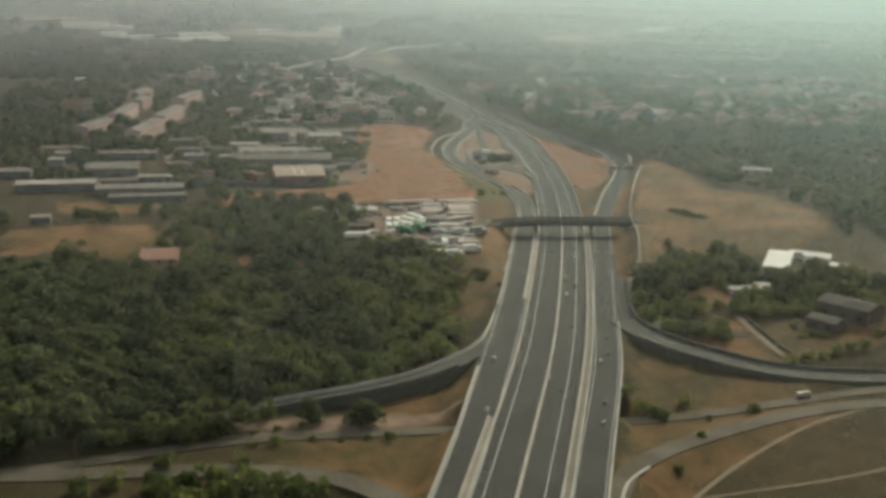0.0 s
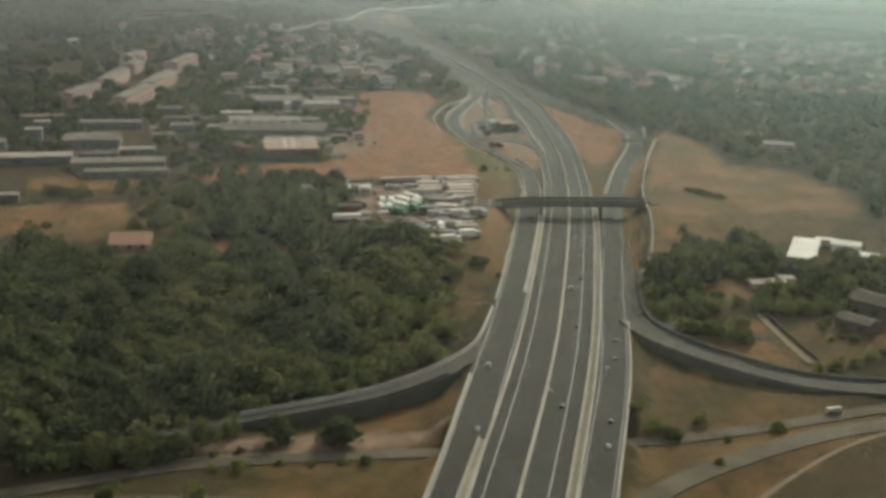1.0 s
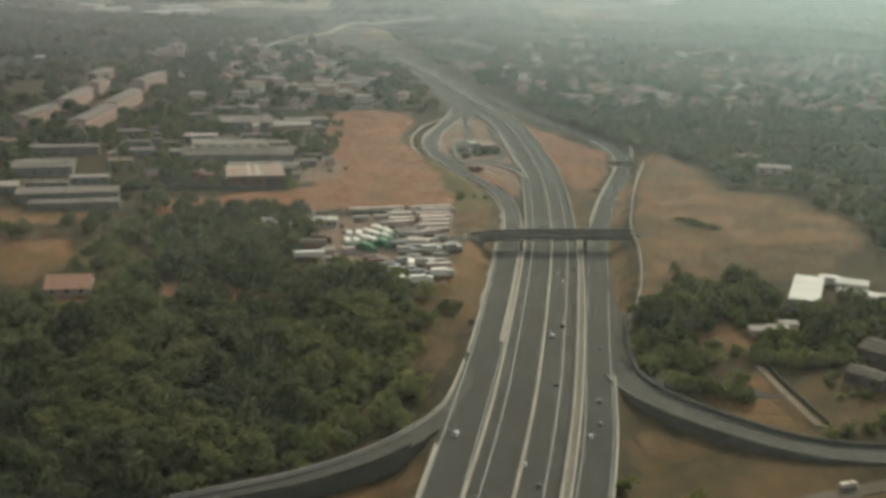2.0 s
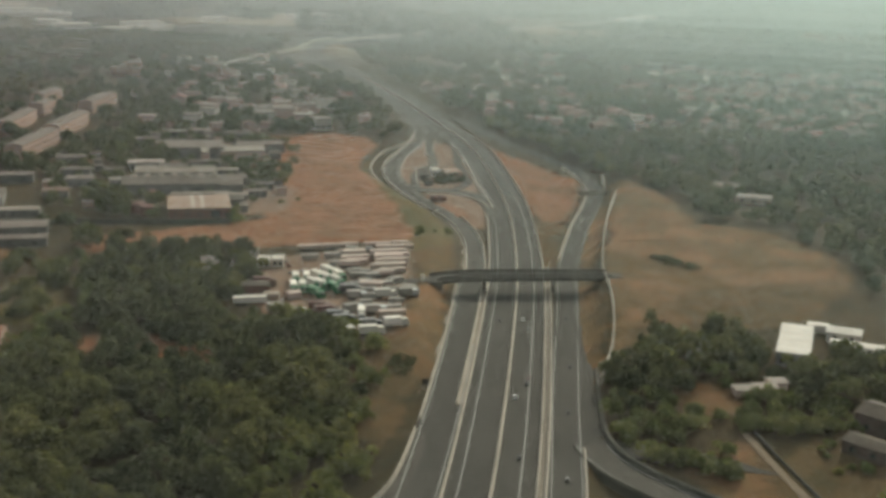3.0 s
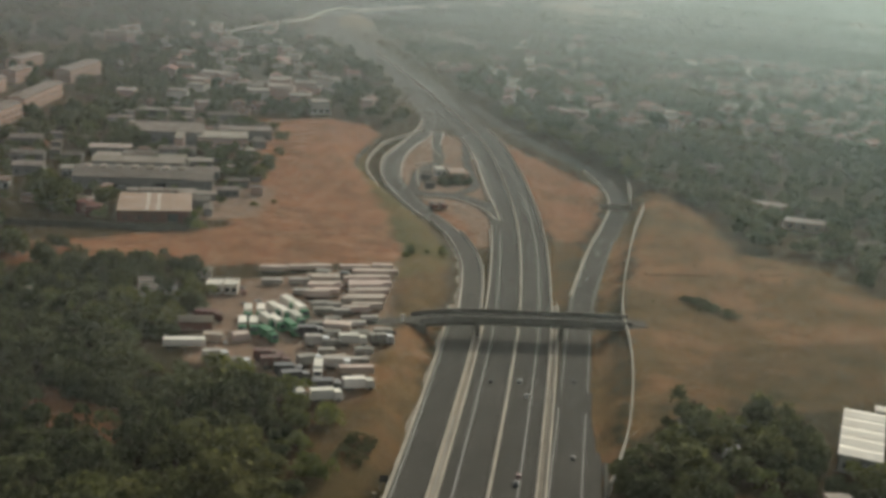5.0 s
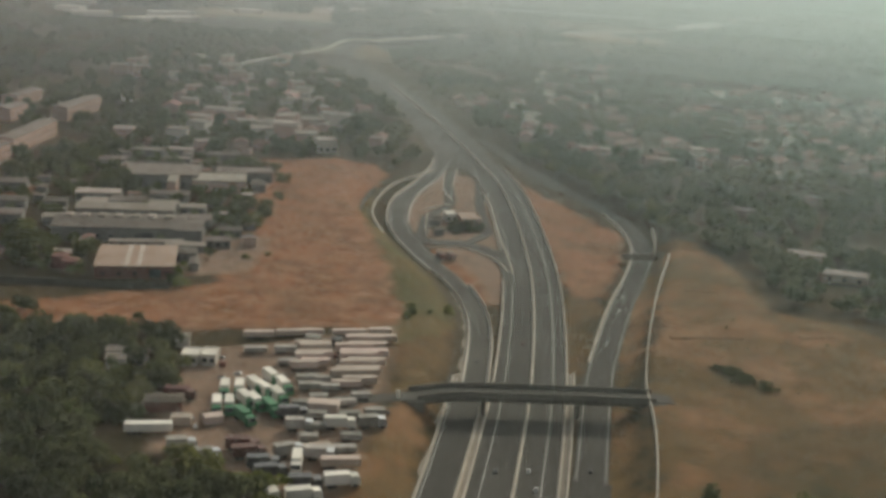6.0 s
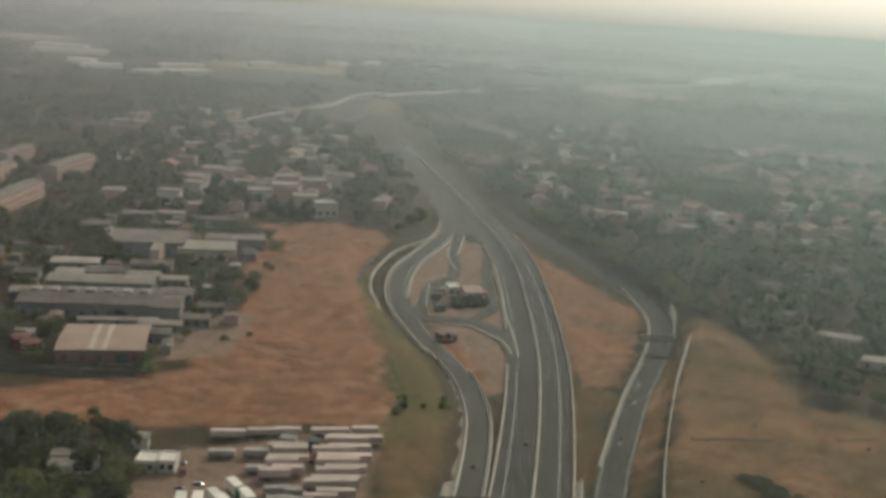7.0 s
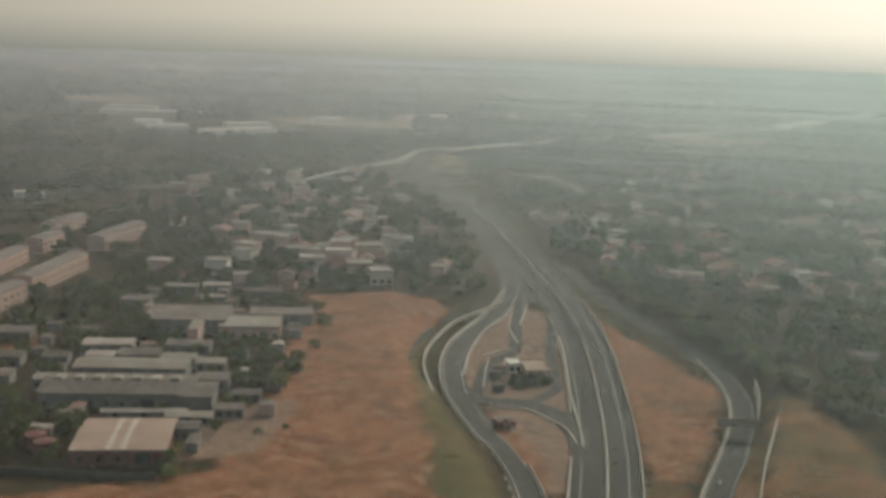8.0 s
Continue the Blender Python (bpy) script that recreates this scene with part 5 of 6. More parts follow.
# large shed with a beige roof and two white stripes
shed = building("warehouse", "low warehouse with a beige sheet roof and two white roof stripes", "warehouse", -195, 601, 26, 27, 4.2, 23, WALL_RED, ROOF_BEIGE, 0.7, 5, 1, door=True)
for x in (-3.4, 0.6):
    for s in (-1, 1):
        pts = [(x, s * 0.2, 5.1), (x + 1.5, s * 0.2, 5.1), (x + 1.5, s * 13.6, 4.42), (x, s * 13.6, 4.42)]
        b = Build().face_set([(a, c, e) for a, c, e in pts] + [(a, c, e + 0.08) for a, c, e in pts], [(3, 2, 1, 0), (4, 5, 6, 7), (0, 1, 5, 4), (1, 2, 6, 5), (2, 3, 7, 6), (3, 0, 4, 7)])
        part("roof_stripe", b, ROOF_STRIPE, roof_of(shed), "pale translucent roof strip")
# long sheds behind it
long_shed = building("factory_shed", "long grey factory shed with a row of rooflights", "factory", -222, 641, 48, 22, 5.0, 20.5, WALL_GREY, ROOF_GREY, 1.6, 10, 1, door=True)
for i in range(7):
    part("rooflight", Build().box(-21 + i * 6.2, -2.0, 6.0, -17.6 + i * 6.2, 3.4, 7.4, 0.5), ROOF_PALE, roof_of(long_shed))
building("factory_shed", "pale roofed factory shed behind the long shed", "factory", -231, 663, 38, 12, 5.2, 19, WALL_GREY, ROOF_PALE, 1.2, 8, 1)
strip_shed = building("striped_shed", "small shed with pale diagonal wall bands", "shed", -196, 646, 10, 16, 4.6, 20.5, WALL_GREY, ROOF_GREY, 0.8)
for i in range(3):
    part("wall_band", Build().box(-5.1, -7 + i * 3.6, 1.2, -4.95, -5 + i * 3.6, 4.2), ROOF_WHITE, strip_shed)
building("workshop", "low workshop with a bright white roof edge", "workshop", -258, 690, 18, 9, 3.6, 22, WALL_GREY, ROOF_PALE, 0.5, 4)
building("factory_hall", "dark flat-roofed factory hall with a pale rim", "factory", -250, 735, 33, 28, 5.5, 20, WALL_GREY, ROOF_GREY, 0.0, 8)
building("factory_hall", "pale grey flat-roofed hall", "factory", -222, 735, 24, 20, 4.6, 22, WALL_PINK, ROOF_PALE, 0.0, 6)
building("factory_hall", "pale grey flat-roofed hall", "factory", -219, 757, 26, 14, 4.4, 22, WALL_GREY, ROOF_GREY, 0.0, 6)
building("office_block", "pink rendered office block", "office", -236, 716, 4, 18, 6.2, 20, WALL_PINK, ROOF_PALE, 0.0)
for x, y, w, d, h, m in WEST_SHEDS:
    building("storage_shed", "long low storage shed in the western yard", "shed", x, y, w, d, h, 24, WALL_GREY, m, 0.5, 4, group="storage sheds of the western yard")
SHED_ROW = "small pale-roofed workshop in the industrial quarter"
for x, y, w, d, h, m in ((-211, 682, 10, 7, 3.4, ROOF_PALE), (-225, 684, 12, 7, 3.2, ROOF_PALE), (-201, 664, 11, 9, 3.6, ROOF_GREY), (-240, 682, 14, 10, 3.6, ROOF_GREY), (-266, 669, 9, 7, 3.2, ROOF_GREY), (-252, 676, 10, 7, 3.2, ROOF_PALE),
                         (-286, 755, 12, 8, 4, ROOF_GREY), (-283, 788, 14, 7, 3.5, ROOF_PALE), (-270, 797, 12, 7, 3.5, ROOF_PALE), (-245, 793, 16, 9, 4, ROOF_GREY), (-183, 654, 9, 6, 3, ROOF_GREY), (-252, 644, 8, 7, 3.5, ROOF_PALE),
                         (-184, 616, 8, 7, 3.4, ROOF_GREY), (-189, 627, 14, 5, 2.8, ROOF_PALE), (-204, 626, 26, 3.5, 2.6, ROOF_PALE), (-181, 638, 9, 6, 3.0, ROOF_GREY), (-230, 700, 16, 8, 3.6, ROOF_GREY), (-270, 640, 12, 9, 4, ROOF_GREY), (-282, 660, 14, 9, 4, ROOF_GREY), (-300, 690, 14, 10, 4, ROOF_GREY)):
    building("workshop", SHED_ROW, "workshop", x, y, w, d, h, 21 + rng_py.uniform(-2, 2), WALL_GREY, m, 0.6, 3, group="workshops of the industrial quarter")
tank = empty("storage_tank", "dull red cylindrical storage tank beside the warehouse", "tank", m=pose(-213, 588, level_at(-213, 588)))
part("tank_shell", Build().pole(0, 0, -0.5, 4.2, 3.2, 3.2, 20), WALL_RED, tank, smooth=False)
part("tank_lid", Build().pole(0, 0, 4.2, 4.7, 3.25, 1.0, 20), WALL_RED, tank)
copy_thing(tank, pose(-219, 592, level_at(-219, 592)))
YARD_WALL = spline([(-262, 556, 0), (-212, 571.5, 0), (-188, 577, 0), (-174, 582, 0)], 8)
tagged(part("yard_wall", sweep(YARD_WALL, [(-0.15, -0.5), (0.15, -0.5), (0.15, 2.2), (-0.15, 2.2)]), DARK_WALL), "dark block wall in front of the warehouse", "wall", kind="structure")

# the industrial quarter's clutter: trees, huts and containers between the sheds
QUARTER = [(-176, 588), (-170, 640), (-183, 700), (-197, 758), (-215, 792), (-300, 804), (-318, 700), (-268, 600), (-216, 578)]


def clear_of_buildings(x, y, extra):
    for a, b, hw, hd, turn in footprints:
        c, q = math.cos(radians(turn)), math.sin(radians(turn))
        u, v = (x - a) * c + (y - b) * q, -(x - a) * q + (y - b) * c
        if abs(u) < hw + extra and abs(v) < hd + extra:
            return False
    return True


quarter_trees = []
qx, qy = jittered(-320, -165, 575, 806, 7.0, rng_np)
for x, y in zip(qx, qy):
    if inside_distance(QUARTER, np.array([x]), np.array([y]))[0] < 0 or rng_py.random() < 0.12:
        continue
    if rng_py.random() < 0.26 and clear_of_buildings(x, y, 5.0):
        building("lean_to", "small low lean-to in the industrial quarter", "shed", x, y, rng_py.uniform(4, 8), rng_py.uniform(3, 5), rng_py.uniform(2.2, 3.4), 21 + rng_py.choice((0, 90)), rng_py.choice((WALL_GREY, WALL_GREY, WALL_PINK)), rng_py.choice((ROOF_GREY, ROOF_GREY, ROOF_PALE, ROOF_TILE)), 0.4, group="lean-tos of the industrial quarter")
    elif clear_of_buildings(x, y, 3.2):
        quarter_trees.append((x, y, rng_py.uniform(0.4, 0.75)))
quarter_trees = np.array(quarter_trees)
scatter_crowns("quarter_trees", quarter_trees[:, :2], quarter_trees[:, 2], LEAF_WOOD, 240, 0.8, "dark green trees crowded between the sheds")

# apartment slabs
ROOF_PINK = material("dusty_pink_roof", (0.15, 0.12, 0.105), (0.21, 0.17, 0.145), 0.2, 0.85, 0.0, 0.2, 0.5, 0.08, (0.12, 0.1, 0.085))
APT = "long pink rendered apartment block with rows of windows"
for x, y, w, turn, h in ((-378, 884, 52, 97, 8), (-351, 786, 62, 101, 8), (-336, 717, 58, 99, 8), (-387, 791, 58, 104, 7.5), (-373, 718, 44, 96, 7.5), (-402, 852, 24, 98, 7.5), (-428, 906, 36, 97, 7)):
    building("apartment_block", APT, "apartment building", x, y, w, 10, h, turn, WALL_PINK, ROOF_PINK, 1.0, int(w / 5), 2, "apartment blocks")

# houses
HOUSE = "small rendered house with a clay tile roof among trees"
PALE_HOUSE = "small pale flat-roofed house among trees"
kinds = []
for k, (w, d, h, wall, roof, rise) in enumerate(((9, 8, 4.0, WALL_HOUSE, ROOF_TILE, 1.6), (11, 8, 5.6, WALL_HOUSE, ROOF_TILE, 1.8), (8, 8, 5.0, WALL_WHITE, ROOF_PALE, 0.0), (12, 9, 3.6, WALL_GREY, ROOF_GREY, 1.4), (10, 9, 6.0, WALL_PINK, ROOF_PALE, 0.0))):
    kinds.append(building("house", HOUSE if rise else PALE_HOUSE, "house", 0, 0, w, d, h, 0, wall, roof, rise, 3, 1, "suburban houses"))
first_use = set()


def house(k, x, y, turn, s=1.0, label=""):
    m = pose(x, y, level_at(x, y), 0, 0, turn) @ Matrix.Diagonal((s, s, s, 1))
    if k in first_use:
        ob = copy_thing(kinds[k], m)
    else:
        first_use.add(k)
        ob = kinds[k]
        ob.matrix_basis = m
    return tagged(ob, label)


for x, y in SUBURB:
    house(rng_py.choice((0, 0, 0, 1, 1, 1, 1, 3, 3, 2)), x, y, 24 + rng_py.choice((0, 90)) + rng_py.uniform(-18, 18), rng_py.uniform(0.7, 1.2))
for x, y in VILLAGE:
    house(rng_py.choice((0, 1, 2, 4, 4)), x, y, 20 + rng_py.choice((0, 90)) + rng_py.uniform(-20, 20), rng_py.uniform(0.7, 1.3))
for x, y, k, s in ((-292, 910, 4, 1.2), (-250, 859, 2, 1.3), (-255, 910, 4, 1.2), (-235, 901, 4, 1.3), (-236, 939, 2, 1.2), (-273, 900, 1, 1.2), (-281, 983, 2, 1.2), (-223, 856, 4, 1.2), (-244, 880, 4, 1.3), (-262, 885, 2, 1.1), (-228, 880, 1, 1.2)):
    house(k, x, y, 25 + rng_py.choice((0, 90)), s, "pale two-storey house beyond the field")

# white-roofed farm buildings beside the wood
barn = empty("white_barn", "long barn with five white corrugated roof ridges side by side", "barn", m=pose(44.2, 472, level_at(44.2, 472), 0, 0, -9))
part("wall", Build().box(-4.5, -14.6, -0.8, 4.5, 14.6, 3.2), WALL_GREY, barn)
for i in range(5):
    r = part("roof", gable_roof(9.4, 5.2, 4.0, 0.55, 0.2), ROOF_WHITE, barn)
    r.location.y = -11.8 + i * 5.9
    u = part("monitor", Build().box(-4.5, -2.4, 3.2, 4.5, 2.4, 4.05), WALL_GREY, barn)
    u.location.y = -11.8 + i * 5.9
window_row(barn, 9, 29.2, 0.8, 2.2, 3)
building("white_barn", "barn with bright white corrugated roof", "barn", 60.5, 486.5, 10, 6.5, 3.2, -12, WALL_WHITE, ROOF_WHITE, 0.9, 2)
building("white_barn", "low annex with a white roof", "barn", 62.5, 474.5, 15, 4.5, 2.8, -14, WALL_WHITE, ROOF_WHITE, 0.5, 2)
building("white_barn", "small lean-to with a white roof", "barn", 53.5, 493.5, 6, 3, 2.6, -5, WALL_WHITE, ROOF_WHITE, 0.3)
building("hut", "small hut with a white roof under the trees", "hut", 13.4, 457.2, 3.2, 3, 2.6, 10, WALL_WHITE, ROOF_WHITE, 0.3)
building("hut", "small grey-roofed hut under the trees", "hut", 4.6, 467, 6, 4, 2.6, 10, WALL_GREY, ROOF_GREY, 0.5)
building("hut", "long grey-roofed hut under the trees", "hut", 0.8, 448, 8, 3, 2.4, 12, WALL_GREY, ROOF_GREY, 0.4)
for x, y, w in ((27, 434, 6), (32.5, 436.5, 6), (36, 441, 5)):
    building("greenhouse", "low pale shed in the garden", "shed", x, y, w, 4, 2.0, 16, WALL_PINK, ROOF_PALE, 0.3, group="garden sheds")
ROOF_DARK = material("dark_tarred_roof", (0.055, 0.047, 0.04), (0.1, 0.085, 0.07), 0.3, 0.9, 0.0, 0.15, 0.6, 0.12, (0.14, 0.11, 0.085))
BRICK_DARK = material("sooty_brick", (0.075, 0.05, 0.042), (0.115, 0.08, 0.066), 0.6, 0.9, 0.01, 0.2, 0.6, 0.2, (0.055, 0.045, 0.038))
brick_house = building("farm_house", "dark brick farmhouse with a tarred roof and pale ridge", "house", 64.5, 417, 19, 11, 4.8, -36, BRICK_DARK, ROOF_DARK, 1.5, 3, 1)
part("ridge_cap", Build().box(-9.6, -0.35, 6.35, 9.6, 0.35, 6.6, 0.1), ROOF_PALE, brick_house)
farm_annex = building("farm_annex", "low brick annex beside the farmhouse", "outbuilding", 55, 404, 11, 7, 3.2, -36, BRICK_DARK, ROOF_DARK, 0.9, 2, 1)
drape([(27.8, 411, ), (34.5, 393), (41.5, 376.5)], 0.2, DARK_WALL, "wall", "dark garden wall beside a pale track", 0.8)
drape([(25.8, 409.5), (32.3, 391.5), (39.2, 375)], 1.1, TRACK, "track", "pale dusty garden track", 0.15)
building("red_roof_house", "lone house with a salmon tile roof in the wood", "house", -195.5, 425, 14, 15, 2.4, 20, WALL_PINK, ROOF_SALMON, 2.6, 3)

for x, y, w, d in ((35, 1345, 12, 8), (88, 1126, 10, 7), (61, 1019, 11, 7), (33, 894, 26, 6), (20, 742, 9, 6), (36, 716, 14, 6), (58, 735, 10, 6), (12, 790, 11, 6), (48, 690, 16, 7), (70, 664, 12, 6), (-30, 905, 16, 6), (-70, 925, 18, 6), (43, 835, 9, 6), (-54, 1002, 9, 7), (-30, 1028, 9, 7), (-149, 1100, 8, 7)):
    building("pale_house", "low house with a pale dusty roof among trees", "house", x, y, w, d, 3.4, 10 + 14 * math.sin(x), WALL_HOUSE, ROOF_PALE if x < 0 or w > 12 else ROOF_GREY, 0.9, 3, group="pale-roofed houses")

# far warehouses
for x0, y0, x1, y1 in FAR_ROOFS:
    far_off = y0 > 1400
    building("distant_warehouse", "long white-roofed warehouse far across the plain", "warehouse", (x0 + x1) / 2, (y0 + y1) / 2, math.hypot(x1 - x0, y1 - y0), 22 if far_off else 9, 5 if far_off else 4,
             math.degrees(math.atan2(y1 - y0, x1 - x0)), WALL_WHITE, ROOF_WHITE, 0.0, group="distant warehouses")


# ---- rest area ----
def kerb(points, label, w=0.5, h=0.35, mat=CONCRETE):
    line = spline(with_level(points), 5)
    return tagged(part("kerb", sweep(line, [(-w, -0.4), (w, -0.4), (w, h), (-w, h)]), mat), label, "kerb", kind="structure")


KERB = "pale concrete kerb of the rest area"
kerb([(-68.3, 415.6), (-64, 417.4), (-60.6, 418.9)], "short pale concrete wall across the verge", 0.3, 0.5)
kerb([(-146, 843), (-151.6, 824), (-157, 804), (-157.2, 782), (-154.6, 757), (-148.5, 734), (-139, 712), (-129, 691.5), (-119, 673.5), (-111, 661)], "pale concrete wall round the exit road", 0.45, 0.9)
kerb([(-163, 787), (-160, 757), (-152.5, 729), (-142, 706), (-131, 686), (-120, 667), (-107, 648), (-96, 630), (-90, 612)], "dark retaining wall outside the exit road", 0.6, 1.6, DARK_WALL)
kerb([(-139.8, 842), (-139.4, 820), (-141, 795), (-139, 768), (-135.4, 748), (-131, 728.5)], KERB, 0.4)
kerb([(-137.4, 827), (-132, 802), (-123, 781.5)], KERB, 0.35)
kerb([(-135.2, 849), (-129, 809)], KERB, 0.35)
kerb([(-113.5, 801), (-109, 795), (-107.5, 782)], KERB, 0.35)
kerb([(-109.8, 800), (-99.6, 764.5), (-88.4, 720), (-78.2, 684.6), (-74, 668)], KERB, 0.3)
kerb([(-131, 757), (-127, 766), (-121, 772)], KERB, 0.4)
kerb([(-127.5, 752), (-125, 738), (-119.7, 716)], KERB, 0.35)
kerb([(-121, 757), (-120.5, 744), (-117.5, 730)], KERB, 0.3)
kerb([(-112, 694.6), (-102, 698), (-95, 694.6), (-88.7, 689), (-82, 682), (-76.5, 670)], KERB, 0.3)
for pts, w in (([(-70, 652), (-76.5, 676), (-84.5, 691), (-94, 700), (-103, 704), (-114, 701), (-123, 706)], 4.3), ([(-120, 705), (-122, 720), (-126, 748), (-122, 770), (-130, 805), (-138, 845)], 2.6), ([(-100, 706), (-95, 725), (-100, 745), (-108, 775), (-113, 800), (-121, 840)], 2.2)):
    line = spline(with_level(pts), 5)
    tagged(part("service_road", sweep(line, [(-w, -0.4), (w, -0.4), (w, 0.08), (-w, 0.08)]), ASPHALT_OLD), "grey asphalt service road of the rest area", "road", kind="structure")
building("service_building", "low service building with a pale flat roof", "building", -106.5, 740, 9, 15, 3.6, 24, WALL_PINK, ROOF_BEIGE, 0.0, 2, 1)
kiosk = building("kiosk", "small kiosk with a bright white roof", "kiosk", -115.5, 743.5, 5, 7, 3.2, 25, WALL_WHITE, ROOF_WHITE, 0.0, 2, 1)
for x, y in ((-119.5, 731), (-120.5, 738), (-114, 715)):
    building("service_hut", "grey service hut of the rest area", "hut", x, y, 4, 3, 2.6, 25, WALL_GREY, ROOF_GREY, 0.3, group="service huts")


# ---- vehicles ----
def car(paint, label):
    ob = empty("car", label, "car", "cars on the motorway")
    body = [(-1.95, 0.35), (1.95, 0.35), (1.98, 0.62), (1.85, 0.8), (0.85, 0.9), (-1.7, 0.92), (-1.97, 0.75)]
    shell = part("body", Build().extrude_x(body, -0.82, 0.82), paint, ob)
    part("cabin", Build().extrude_x([(-1.55, 0.92), (0.95, 0.9), (0.35, 1.38), (-1.05, 1.42)], -0.7, 0.7), GLASS, ob)
    part("roof", Build().box(-0.66, -1.05, 1.4, 0.66, 0.32, 1.46, 0.04), paint, ob)
    for x in (-0.74, 0.74):
        for y in (-1.25, 1.25):
            part("wheel", Build().wheel(x, y, 0.31, 0.31, 0.2), RUBBER, ob)
    for x in (-0.55, 0.55):
        part("headlight", Build().box(x - 0.18, 1.93, 0.6, x + 0.18, 2.0, 0.74), CAR_SILVER, shell)
    return ob


CARS = [car(CAR_WHITE, "white hatchback driving on the motorway"), car(CAR_DARK, "dark saloon car driving on the motorway"), car(CAR_SILVER, "silver car driving on the motorway"), car(CAR_RED, "dull red car driving on the motorway")]
placed = set()


def put(sources, k, m):
    src = sources[k]
    m = m @ Matrix.Diagonal((0.74, 0.74, 0.74, 1)) if sources is CARS else m
    if id(src) in placed:
        return copy_thing(src, m)
    placed.add(id(src))
    src.matrix_basis = m
    return src


def heading_at(line, x, y):
    i = int(np.argmin(np.hypot(line[:, 0] - x, line[:, 1] - y)))
    i = min(max(i, 1), len(line) - 2)
    d = line[i + 1] - line[i - 1]
    return math.degrees(math.atan2(-d[0], d[1]))


for k, x, y in ((0, -49.5, 342), (2, -34.7, 421.5), (1, -32.6, 433.7), (1, -29, 381.5), (0, -31, 329.2), (1, -26.5, 319.4), (0, -13.2, 297.9), (1, -13.8, 312.8), (2, -17.3, 348.4), (1, -15.6, 356.6), (1, -16.8, 372),
                (1, -21.9, 452), (0, -44.8, 300), (1, -48.3, 494), (2, -40.8, 496.6), (0, -37.6, 486.8), (3, -32.6, 437.2), (1, -19.6, 414), (1, -26.6, 502), (1, -55.5, 628.5), (3, -62, 656.5), (2, -31.8, 598.8),
                (1, -67.5, 566.8), (1, -31.8, 603), (0, -31, 634.7), (3, -64.2, 669.3), (1, -72.5, 702.4), (2, -77.6, 728.3), (1, -88, 763.5), (0, -31, 652), (2, -93, 782), (1, -82, 746.3), (3, -57, 588)):
    turn = heading_at(RIGHT_ROAD if x > -34 and y > 540 else HIGHWAY, x, y)
    put(CARS, k, pose(x, y, float(road_level(y)) + 0.06, 0, 0, turn))


def lorry(box_mat, cab_mat, label, length=8.0, name="lorry", group="lorries in the yard", height=3.3):
    ob = empty(name, label, "lorry", group)
    half = length / 2
    part("cargo_box", Build().box(-1.2, -half, 1.0, 1.2, half - 2.3, height, 0.06), box_mat, ob)
    part("chassis", Build().box(-0.5, -half + 0.1, 0.6, 0.5, half - 0.2, 1.0), DARK, ob)
    cab = part("cab", Build().extrude_x([(half - 2.1, 0.5), (half, 0.5), (half, 1.5), (half - 0.35, 2.6), (half - 2.1, 2.75)], -1.15, 1.15), cab_mat, ob)
    part("windscreen", Build().extrude_x([(half - 0.02, 1.55), (half + 0.03, 1.55), (half - 0.3, 2.5), (half - 0.36, 2.5)], -1.0, 1.0), GLASS, cab)
    for y in (-half + 1.2, -half + 2.3, half - 1.1):
        for x in (-1.02, 1.02):
            part("wheel", Build().wheel(x, y, 0.48, 0.48, 0.3), RUBBER, ob)
    return ob


def trailer(mat, label, length=11.0, height=2.8, name="box_trailer"):
    ob = empty(name, label, "trailer", "trailers parked in the yard")
    half = length / 2
    part("cargo_box", Build().box(-1.2, -half, 1.0, 1.2, half, height, 0.05), mat, ob)
    part("roof_skin", Build().box(-1.16, -half + 0.05, height + 0.004, 1.16, half - 0.05, height + 0.06, 0.05), mat, ob)
    part("chassis", Build().box(-0.5, -half + 0.2, 0.7, 0.5, half - 0.2, 1.0), DARK, ob)
    part("door", Build().box(-1.12, -half - 0.05, 1.2, 1.12, -half, height - 0.15), mat, ob)
    for y in (-half + 1.2, -half + 2.4, -half + 3.6):
        for x in (-1.0, 1.0):
            part("wheel", Build().wheel(x, y, 0.48, 0.48, 0.32), RUBBER, ob)
    for x in (-0.7, 0.7):
        part("support_leg", Build().box(x - 0.08, half - 2.2, -0.02, x + 0.08, half - 2.0, 0.75), DARK, ob)
    return ob


TRAILERS = {"pale": trailer(TRAILER_PALE, "long dusty beige box trailer parked in a row"), "white": trailer(TRAILER_WHITE, "long white box trailer parked in the yard"),
            "grey": trailer(TRAILER_GREY, "grey tarpaulin-sided trailer parked in the yard", 9.0, 2.7), "short": trailer(TRAILER_PALE, "short pale container trailer at the field's edge", 6.5, 2.6)}
LORRIES = {"green": lorry(TRAILER_WHITE, TRAILER_GREEN, "lorry with white box and green cab"), "full_green": lorry(TRAILER_GREEN, TRAILER_GREEN, "green lorry parked among white ones"),
           "white": lorry(TRAILER_WHITE, TRAILER_WHITE, "white box lorry parked in the yard"), "red": lorry(TRAILER_RED, TRAILER_RED, "dark red tipper lorry parked in the yard"),
           "grey": lorry(TRAILER_GREY, CAR_SILVER, "grey lorry parked in the yard", 7.0), "pale_van": lorry(TRAILER_PALE, TRAILER_PALE, "short pale delivery van on the lower road", 5.5, height=2.5, group="vans"), "van": lorry(WALL_RED, CAR_DARK, "short dark delivery van in the rest area", 5.0, height=2.5), "dark": lorry(CAR_DARK, CAR_DARK, "dark lorry parked in the rest area", 7.5)}


parked = []


def park(sources, k, x, y, turn, z=None):
    parked.append((x, y))
    return put(sources, k, pose(x, y, level_at(x, y) if z is None else z, 0, 0, turn))


